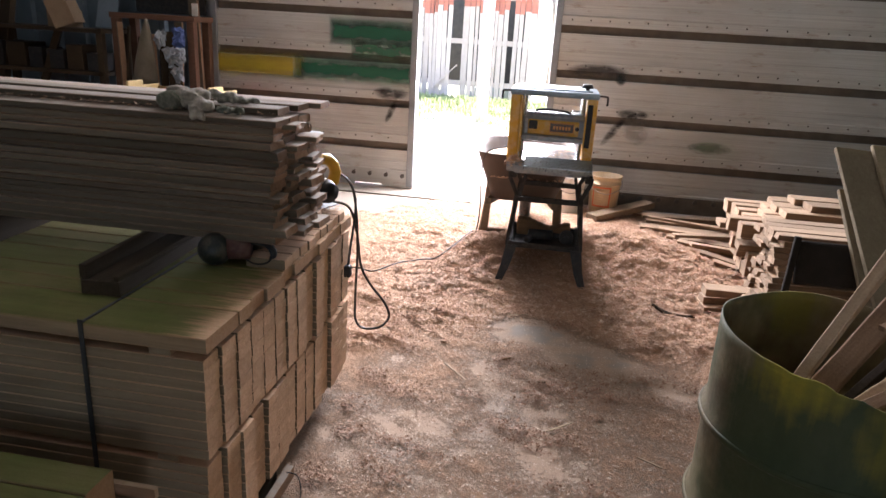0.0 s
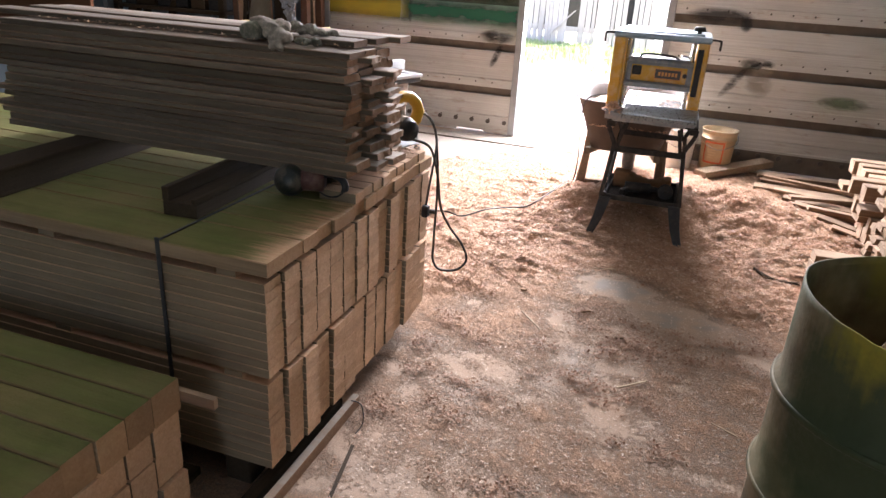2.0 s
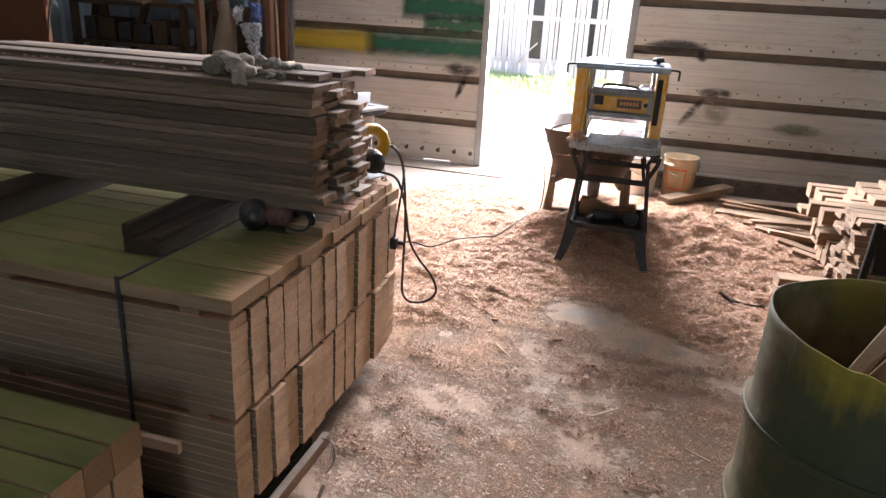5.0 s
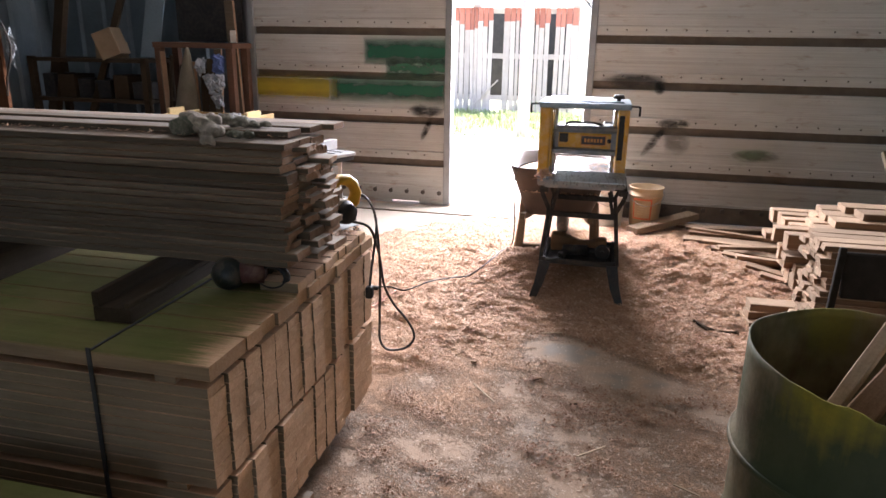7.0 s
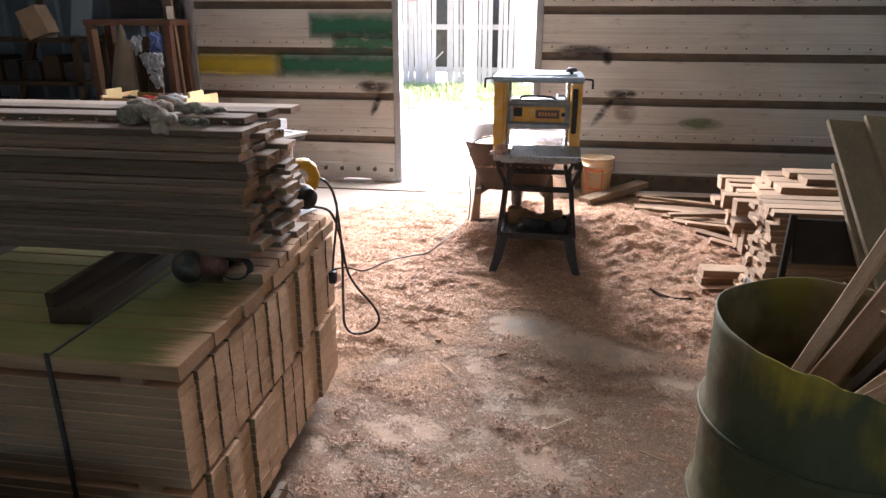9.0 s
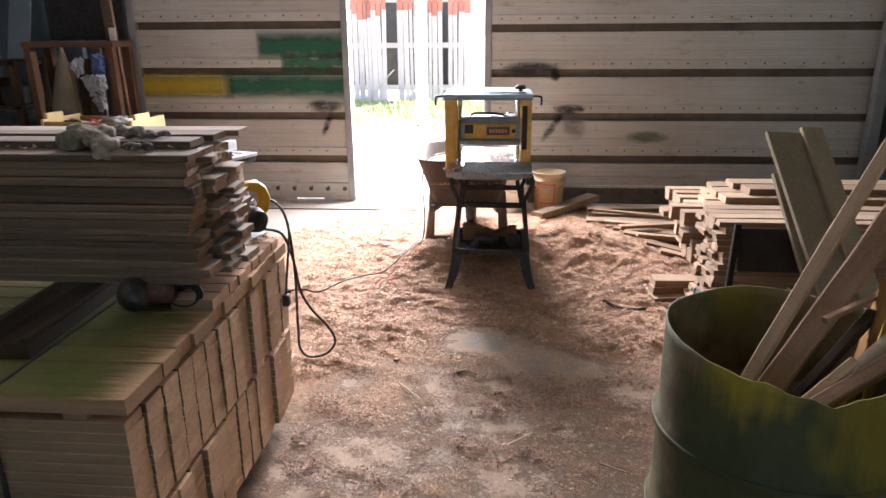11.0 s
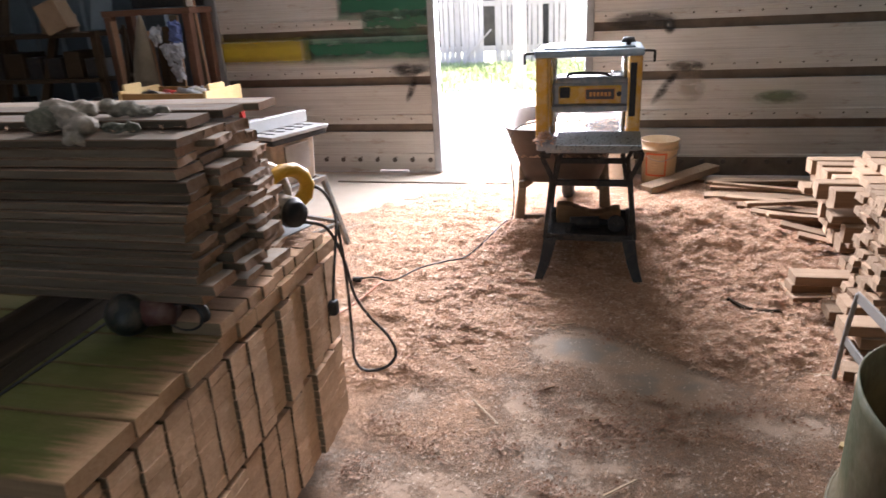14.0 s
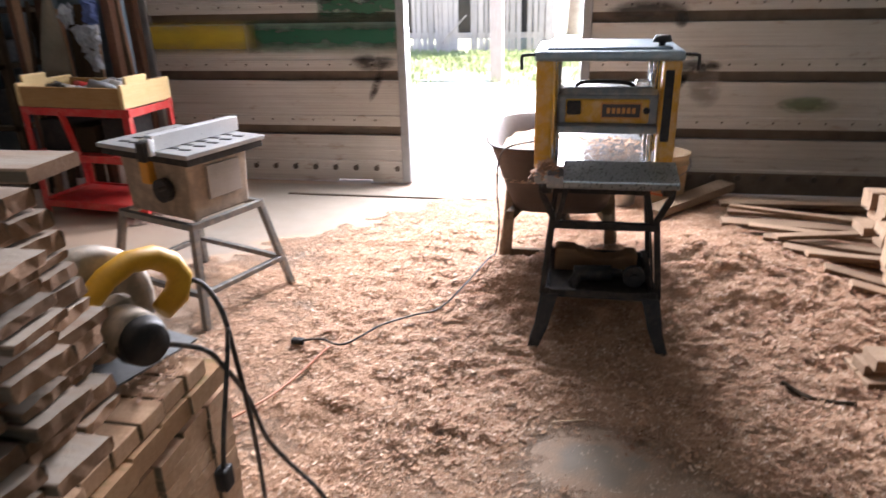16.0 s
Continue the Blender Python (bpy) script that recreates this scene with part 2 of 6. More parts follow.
def floor_material():
    """Worn concrete under a film of sawdust; where the shavings lie (the mesh's own "litter" value) they hide it."""
    m, nt, b = material("sawdust_on_concrete", 0.8)
    v = place(nt)
    litter = nt.nodes.new("ShaderNodeAttribute")
    litter.attribute_name = "litter"
    fleck = noise_tex(nt, v, 48.0, 5, 0.7)
    grain = noise_tex(nt, v, 190.0, 4, 0.7)
    stain = noise_tex(nt, v, 2.1, 6, 0.6)
    conc = mix(nt, noise_tex(nt, v, 9.0, 5), (0.22, 0.198, 0.164), (0.31, 0.285, 0.243))
    conc = mix(nt, ramp(nt, stain, [(0.45, grey(0)), (0.7, grey(0.6))]), conc, (0.20, 0.175, 0.145))
    dust = mix(nt, ramp(nt, grain, [(0.3, grey(0)), (0.7, grey(1))]), (0.37, 0.21, 0.125), (0.64, 0.425, 0.28))
    dust = mix(nt, ramp(nt, fleck, [(0.34, grey(0.6)), (0.48, grey(0))]), dust, (0.25, 0.125, 0.07))
    dust = mix(nt, ramp(nt, noise_tex(nt, v, 1.3, 3), [(0.4, grey(0)), (0.7, grey(0.5))]), dust, (0.47, 0.30, 0.20))
    # single grains lie over all of the floor, thin where it is bare
    film = ramp(nt, sums(nt, 'ADD', grain, sums(nt, 'MULTIPLY', sums(nt, 'SUBTRACT', noise_tex(nt, v, 3.3, 5), 0.5), 0.55)), [(0.26, grey(0.15)), (0.50, grey(0.95))])
    film = sums(nt, 'MULTIPLY', film, ramp(nt, litter.outputs["Fac"], [(0.0, grey(0.25)), (0.2, grey(1))]))
    conc = mix(nt, film, conc, mix(nt, ramp(nt, grain, [(0.35, grey(0)), (0.65, grey(1))]), (0.34, 0.232, 0.158), (0.52, 0.375, 0.272)))
    level = sums(nt, 'ADD', litter.outputs["Fac"], sums(nt, 'ADD', sums(nt, 'MULTIPLY', sums(nt, 'SUBTRACT', fleck, 0.5), 0.6), sums(nt, 'MULTIPLY', sums(nt, 'SUBTRACT', grain, 0.5), 0.6)))
    cover = ramp(nt, level, [(0.36, grey(0)), (0.60, grey(1))])
    nt.links.new(mix(nt, cover, conc, dust), b.inputs["Base Color"])
    nt.links.new(ramp(nt, sums(nt, 'MAXIMUM', cover, film), [(0, grey(0.52)), (1, grey(0.95))]), b.inputs["Roughness"])
    nt.links.new(ramp(nt, sums(nt, 'MAXIMUM', cover, film), [(0, grey(0.15)), (1, grey(0.05))]), b.inputs["Specular IOR Level"])
    bump(nt, b, sums(nt, 'MULTIPLY', cover, sums(nt, 'ADD', fleck, grain)), 0.9, 0.012)
    return m


FLOOR = floor_material()


def ground_material():
    m, nt, b = material("gravel_and_grass", 0.95)
    v = place(nt)
    p = xyz(nt)
    stone = mix(nt, noise_tex(nt, v, 30.0, 5), (0.50, 0.47, 0.42), (0.68, 0.65, 0.60))
    grass = mix(nt, noise_tex(nt, v, 22.0, 5), (0.12, 0.16, 0.05), (0.30, 0.36, 0.14))
    band = ramp(nt, sums(nt, 'MULTIPLY', p[1], 0.05), [(0.44, grey(0)), (0.52, grey(0.35)), (0.66, grey(0.5)), (0.8, grey(0.75))])
    cover = ramp(nt, sums(nt, 'ADD', sums(nt, 'MULTIPLY', noise_tex(nt, v, 1.6, 6), 0.8), sums(nt, 'MULTIPLY', band, 0.5)), [(0.5, grey(0)), (0.66, grey(0.55))])
    nt.links.new(mix(nt, cover, stone, grass), b.inputs["Base Color"])
    bump(nt, b, noise_tex(nt, v, 30.0, 5), 0.6, 0.02)
    return m


GROUND = ground_material()


def drum_material():
    """An old oil drum: khaki-grey paint, dark green patches, rust, yellow patches and runs."""
    m, nt, b = material("old_drum_paint", 0.7, 0.0)
    b.inputs["Specular IOR Level"].default_value = 0.25
    v = place(nt)
    big, fine = noise_tex(nt, v, 5.0, 5), noise_tex(nt, v, 70.0, 4)
    col = mix(nt, ramp(nt, big, [(0.35, grey(0)), (0.65, grey(1))]), (0.135, 0.11, 0.06), (0.23, 0.195, 0.115))
    col = mix(nt, ramp(nt, noise_tex(nt, v, 2.6, 4), [(0.50, grey(0)), (0.64, grey(0.75))]), col, (0.04, 0.06, 0.022))
    col = mix(nt, ramp(nt, noise_tex(nt, place(nt, (5, 5, 2)), 2.0, 6), [(0.52, grey(0)), (0.70, grey(0.75))]), col, (0.075, 0.05, 0.03))
    drip = noise_tex(nt, place(nt, (22, 22, 1.5)), 1.6, 4)
    wob = sums(nt, 'MULTIPLY', sums(nt, 'SUBTRACT', noise_tex(nt, v, 9.0, 5), 0.5), 0.16)
    for spot, size, c1, c2 in (((0.70, 1.43, 0.64), 0.31, (0.014, 0.032, 0.012), (0.026, 0.048, 0.019)), ((0.60, 1.48, 0.86), 0.09, (0.20, 0.165, 0.015), (0.33, 0.275, 0.03)),
                               ((0.91, 1.45, 0.76), 0.155, (0.14, 0.115, 0.012), (0.24, 0.20, 0.025)), ((0.74, 1.98, 0.86), 0.09, (0.12, 0.11, 0.015), (0.2, 0.18, 0.03))):
        d = nt.nodes.new("ShaderNodeVectorMath")
        d.operation = 'DISTANCE'
        nt.links.new(v, d.inputs[0])
        d.inputs[1].default_value = spot
        reach = sums(nt, 'SUBTRACT', sums(nt, 'ADD', d.outputs["Value"], wob), sums(nt, 'MULTIPLY', drip, 0.10))
        cover = ramp(nt, sums(nt, 'SUBTRACT', reach, size - 0.10), [(0.0, grey(0.85)), (0.09, grey(0))])
        col = mix(nt, cover, col, mix(nt, fine, c1, c2))
    nt.links.new(col, b.inputs["Base Color"])
    nt.links.new(ramp(nt, fine, [(0.3, grey(0.55)), (0.8, grey(0.85))]), b.inputs["Roughness"])
    bump(nt, b, fine, 0.25, 0.003)
    return m


DRUM = drum_material()

# ---- shapes ----


def box(bm, c, s, m=None, bevel=0.0, top=1.0):
    """A box of size s round c; m: a pose; top: how far the upper face narrows."""
    r = bmesh.ops.create_cube(bm, size=1.0)["verts"]
    for v in r:
        k = top if v.co.z > 0 else 1.0
        v.co = Vector((v.co.x * s[0] * k + c[0], v.co.y * s[1] * k + c[1], v.co.z * s[2] + c[2]))
    if bevel:
        e = list({e for v in r for e in v.link_edges})
        r = list({v for f in bmesh.ops.bevel(bm, geom=e, offset=bevel, segments=2, affect='EDGES', profile=0.5)["faces"] for v in f.verts}
                 | {v for v in r if v.is_valid})
    if m is not None:
        bmesh.ops.transform(bm, matrix=m, verts=r)
    return r


def rod(bm, a, b, r, seg=10, r2=None):
    """A round bar from a to b."""
    a, b = Vector(a), Vector(b)
    v = bmesh.ops.create_cone(bm, cap_ends=True, segments=seg, radius1=r, radius2=r if r2 is None else r2, depth=(b - a).length)["verts"]
    bmesh.ops.transform(bm, matrix=Matrix.Translation((a + b) / 2) @ (b - a).to_track_quat("Z", "Y").to_matrix().to_4x4(), verts=v)
    return v


def bar(bm, a, b, w, h, bevel=0.0, up=(0, 0, 1)):
    """A square bar from a to b, w wide and h high."""
    a, b = Vector(a), Vector(b)
    d = (b - a).normalized()
    side = d.cross(Vector(up))
    side = side.normalized() if side.length > 1e-4 else Vector((1, 0, 0))
    m = Matrix.Translation((a + b) / 2) @ Matrix((side, d, side.cross(d))).transposed().to_4x4()
    return box(bm, (0, 0, 0), (w, (b - a).length, h), m, bevel)


def loft(bm, rings, closed=True):
    """Skin from ring to ring; each ring a list of points."""
    made = [[bm.verts.new(p) for p in ring] for ring in rings]
    n = len(made[0])
    for r0, r1 in zip(made, made[1:]):
        for i in range(n if closed else n - 1):
            bm.faces.new((r0[i], r0[(i + 1) % n], r1[(i + 1) % n], r1[i]))
    return made


def smooth(bm):
    for f in bm.faces:
        f.smooth = True
    return bm


def mesh_of(bm, name, mat):
    me = bpy.data.meshes.new(name)
    bmesh.ops.recalc_face_normals(bm, faces=bm.faces)
    bm.to_mesh(me)
    bm.free()
    me.materials.append(mat)
    return me


def part(name, bm, mat, parent=None, label="", at=None):
    """One mesh object, as a part of its parent where there is one."""
    ob = new(name, bm if isinstance(bm, bpy.types.Mesh) else mesh_of(bm, name, mat))
    if parent is not None:
        ob.parent = parent
    if at is not None:
        ob.matrix_basis = at
    if label:
        ob["label"] = label
    return ob


def thing(name, label, category, group="", at=None, kind=""):
    """A thing's Empty, at its base, under which its parts go."""
    ob = tagged(new(name), label, category, group, kind)
    ob.empty_display_size = 0.1
    if at is not None:
        ob.matrix_basis = at
    return ob


def one_box(c, s, m=None, bevel=0.0):
    bm = bmesh.new()
    box(bm, c, s, m, bevel)
    return bm


def tube(name, points, r, mat, parent=None, label=""):
    """A bent tube or cord through points, as a mesh."""
    pts = [Vector(p) for p in points]
    fine = []
    for i in range(len(pts) - 1):
        p0, p1, p2, p3 = pts[max(i - 1, 0)], pts[i], pts[i + 1], pts[min(i + 2, len(pts) - 1)]
        for k in range(8):
            t = k / 8
            fine.append(0.5 * ((2 * p1) + (p2 - p0) * t + (2 * p0 - 5 * p1 + 4 * p2 - p3) * t * t + (3 * p1 - p0 - 3 * p2 + p3) * t ** 3))
    fine.append(pts[-1])
    bm = bmesh.new()
    rings = []
    side = None
    for i, p in enumerate(fine):
        d = (fine[min(i + 1, len(fine) - 1)] - fine[max(i - 1, 0)]).normalized()
        ref = side if side is not None else (Vector((0, 0, 1)) if abs(d.z) < 0.9 else Vector((1, 0, 0)))
        side = (ref - d * ref.dot(d)).normalized()
        up = d.cross(side)
        rings.append([p + r * (math.cos(a) * side + math.sin(a) * up) for a in (k * math.tau / 7 for k in range(7))])
    made = loft(bm, rings)
    bm.faces.new(made[0])
    bm.faces.new(made[-1])
    return part(name, smooth(bm), mat, parent, label)


# ---- the large structure ----
FRONT = 6.5
WEST, EAST, REAR, TOP = -6.0, 3.42, -6.0, 5.2


def billow(x, y, z):
    """Rounded lumps with sharp creases between, 0 to 1."""
    return min(1.0, abs(noise.noise(Vector((x, y, z)))) * 2.2)


@functools.lru_cache(maxsize=None)
def litter(x, y):
    """How much of the floor the shavings hide, 0 to 1: all of it round the planer, drifts and bare patches elsewhere."""
    broad = noise.noise(Vector((x * 1.1, y * 1.3, 5.5)))
    mid = noise.noise(Vector((x * 3.1 + 0.4 * y, y * 4.4, 7.7)))
    small = noise.noise(Vector((x * 10, y * 14, 3.1)))
    d = math.hypot((x - 0.1) * 0.86, y - 4.75)
    dense = 1.0 / (1.0 + math.exp((d - 1.28 - 0.3 * mid) * 6.0))
    flank = math.exp(-((x - 1.0) / 0.45) ** 2 - ((y - 3.6) / 0.75) ** 2) + 0.75 * math.exp(-((x + 0.75) / 0.35) ** 2 - ((y - 3.4) / 0.7) ** 2)
    base = 0.45 + 0.10 * broad + 0.16 * mid + 0.20 * small
    c = max(base, 0.0) * (1 - dense) + dense * (1.0 + 0.12 * small) + flank * (0.55 + 0.3 * mid)
    for px, py, sx, sy, k in ((0.0, 3.46, 0.24, 0.17, 0.75), (0.34, 3.17, 0.26, 0.17, 0.55), (-0.62, 2.95, 0.14, 0.10, 0.35), (0.78, 2.95, 0.24, 0.12, 0.4), (0.08, 2.28, 0.06, 0.12, 0.2), (-0.22, 2.95, 0.08, 0.12, 0.3)):
        c -= k * math.exp(-((x - px) / sx) ** 2 - ((y - py) / sy) ** 2) * (1 + 1.1 * small + 0.5 * mid)
    clean = 1.0 / (1.0 + math.exp(-18 * (5.42 + (x + 1.7) * 1.0 + 0.28 * mid + 0.10 * small - y)))
    return max(0.0, min(1.0, c)) * clean


@functools.lru_cache(maxsize=None)
def rise(x, y):
    """How high the shavings lie."""
    c = litter(x, y)
    heap = 0.16 * math.exp(-((x + 0.02) / 0.34) ** 2 - ((y - 4.62) / 0.36) ** 2) + 0.15 * math.exp(-((x - 0.52) / 0.4) ** 2 - ((y - 4.95) / 0.42) ** 2)
    heap += 0.07 * math.exp(-((x + 0.42) / 0.25) ** 2 - ((y - 4.6) / 0.4) ** 2) + 0.06 * math.exp(-((x - 1.0) / 0.4) ** 2 - ((y - 4.6) / 0.5) ** 2)
    rough = noise.fractal(Vector((x * 5, y * 5, 0.3)), 1.0, 2.0, 4)
    lump = 0.026 * billow(x * 6.5 + 0.5 * rough, y * 8.5, 2.2) + 0.014 * billow(x * 15, y * 19, 4.1) + 0.005 * billow(x * 34, y * 40, 8.4)
    thick = max(0.0, c - 0.35) / 0.65
    return heap * (1 + 0.35 * rough) * min(1.0, c * 1.4) + thick * (0.006 + lump * (0.35 + 0.65 * thick))


def build_floor():
    xs = [WEST - 0.2 + k * 0.62 for k in range(6)] + list(np.arange(-2.3, 1.75, 0.0155)) + [2.1, 2.7, 3.1, 3.6]
    ys = [REAR - 0.2, -4.0, -2.0, -0.5, 0.3] + list(np.arange(0.9, 6.42, 0.0165)) + [6.46, 6.56, 6.75, 6.95]
    verts, hide = [], []
    for y in ys:
        for x in xs:
            near = 0.85 < y < 6.43 and -2.31 < x < 1.76
            verts.append((x, y, rise(x, y) if near else 0.0))
            hide.append(litter(x, y) if near else 0.25 + 0.2 * noise.noise(Vector((x, y, 1))))
    n = len(xs)
    faces = [(j * n + i, j * n + i + 1, (j + 1) * n + i + 1, (j + 1) * n + i) for j in range(len(ys) - 1) for i in range(n - 1)]
    me = bpy.data.meshes.new("floor")
    me.from_pydata(verts, [], faces)
    me.attributes.new("litter", 'FLOAT', 'POINT').data.foreach_set("value", hide)
    me.polygons.foreach_set("use_smooth", [True] * len(faces))
    me.materials.append(FLOOR)
    tagged(new("floor", me), "grey concrete floor strewn with reddish wood shavings and sawdust", "floor", kind="structure")
    bm = one_box(((WEST + EAST) / 2, 0.48, -0.16), (EAST - WEST + 0.4, 12.9, 0.3))
    tagged(part("floor_slab", bm, worn("slab_concrete", (0.3, 0.29, 0.27), (0.4, 0.39, 0.36), 0.9)), "plain grey concrete slab under the shed", "floor", kind="structure")


def course_mesh(length, height, tag):
    """One course of cladding, run along x: a deep shadow groove below, a flat field, a step and a screw strip."""
    bm = bmesh.new()
    g = 0.072
    prof = [(0.05, g - 0.004), (0.0, g), (-0.004, g + 0.075), (0.006, g + 0.083), (0.006, g + 0.16), (0.001, g + 0.166), (0.001, height)]
    n = max(2, int(length / 0.3))
    rings = []
    for i in range(n + 1):
        x = length * i / n
        rings.append([(x, y + 0.003 * noise.noise(Vector((x * 3, z * 9, length))), z) for y, z in prof])
    loft(bm, rings, closed=False)
    for k in range(int(length / 0.165)):
        x = 0.09 + k * 0.165
        r = bmesh.ops.create_icosphere(bm, subdivisions=1, radius=0.009)["verts"]
        for f in {f for v in r for f in v.link_faces}:
            f.material_index = 1
        for v in r:
            v.co = Vector((v.co.x + x, v.co.y * 0.6 - 0.004, v.co.z + g + 0.045))
    me = mesh_of(bm, tag, SIDING)
    me.materials.append(SCREW)
    return me


def sliding_door(name, x0, x1, y, base, pitch, label):
    """A tall sliding door leaf: courses of steel cladding, edge channels and a rusty bottom rail with bolts."""
    leaf = thing(name, label, "door", kind="structure")
    me = course_mesh(x1 - x0 - 0.06, pitch, "cladding_course")
    # dark brown strip in each groove, its colour adding to the groove's shade
    rail = mesh_of(one_box(((x1 - x0 - 0.06) / 2, 0.06, 0.036), (x1 - x0 - 0.06, 0.05, 0.069)), "groove_shade_strip", RUST_AND_SHADE)
    low = course_mesh(x1 - x0 - 0.06, base - 0.03, "cladding_course")
    part("cladding_course", low, SIDING, leaf, at=pose(x0 + 0.03, y, 0.03))
    for k in range(10):
        part("groove_shade_strip", rail, RUST_AND_SHADE, leaf, at=pose(x0 + 0.03, y, base + pitch * k))
        part("cladding_course", me, SIDING, leaf, at=pose(x0 + 0.03, y, base + pitch * k))
    bm = bmesh.new()
    for a, b2, z0 in ((x0 + 0.035, x1 - 0.56, 0.008), (x1 - 0.56, x1 - 0.28, 0.032 if x1 < 0 else 0.008), (x1 - 0.28, x1 - 0.035, 0.008)):
        box(bm, ((a + b2) / 2, y + 0.004, (z0 + 0.16) / 2), (b2 - a, 0.02, 0.16 - z0))
    part("bottom_rail", bm, SIDING if x1 < 0 else RUST_AND_SHADE, leaf, "bottom rail, bent up in one place" if x1 < 0 else "rusty bottom rail")
    bolt = bmesh.new()
    rod(bolt, (0, -0.012, 0), (0, 0.0, 0), 0.021, 12)
    bolt = mesh_of(bolt, "bolt", SCREW)
    for k in range(int((x1 - x0) / 0.166)):
        part("bolt", bolt, SCREW, leaf, at=pose(x0 + 0.1 + k * 0.166, y - 0.006, 0.125))
    for x in (x0, x1):
        part("edge_channel", one_box((x, y + 0.035, 2.2), (0.065, 0.12, 4.36), bevel=0.006), GALV, leaf, "dull galvanised edge channel")
    part("back_sheet", one_box(((x0 + x1) / 2, y + 0.095, 2.2), (x1 - x0 - 0.06, 0.012, 4.3)), GALV, leaf)
    return leaf


def paint(name, x0, x1, z0, z1, mat, label, lean=0.0, y=FRONT - 0.0085):
    bm = bmesh.new()
    hx, hz = (x1 - x0) / 2, (z1 - z0) / 2
    vs = [bm.verts.new(p) for p in ((-hx, 0, -hz), (hx, 0, -hz), (hx, -0.002, hz), (-hx, -0.002, hz))]
    bm.faces.new(vs)
    ob = part(name, bm, mat, at=pose((x0 + x1) / 2, y, (z0 + z1) / 2, 0, lean, 0))
    ob.visible_shadow = False
    return tagged(ob, label, "paint mark")


def ribbed_wall(name, a, b, z0, z1, mat, label, pitch=0.30, depth=0.035):
    """A wall of upright ribbed sheets from a to b, with a girt-side back."""
    a, b = Vector((*a, 0)), Vector((*b, 0))
    d = (b - a).normalized()
    out = Vector((-d.y, d.x, 0))
    n = int((b - a).length / pitch)
    step = (b - a).length / n
    bm = bmesh.new()
    line = []
    for k in range(n):
        for u, w in ((0.0, 0), (0.62, 0), (0.70, depth), (0.92, depth)):
            line.append(a + d * (k + u) * step + out * w)
    line.append(b)
    rings = [[p + Vector((0, 0, z)) for p in line] for z in (z0, z1)]
    loft(bm, rings, closed=False)
    back = [[p + Vector((0, 0, z)) for p in (a - out * 0.1, b - out * 0.1)] for z in (z0, z1)]
    loft(bm, back, closed=False)
    return tagged(part(name, bm, mat), label, "wall", kind="structure")


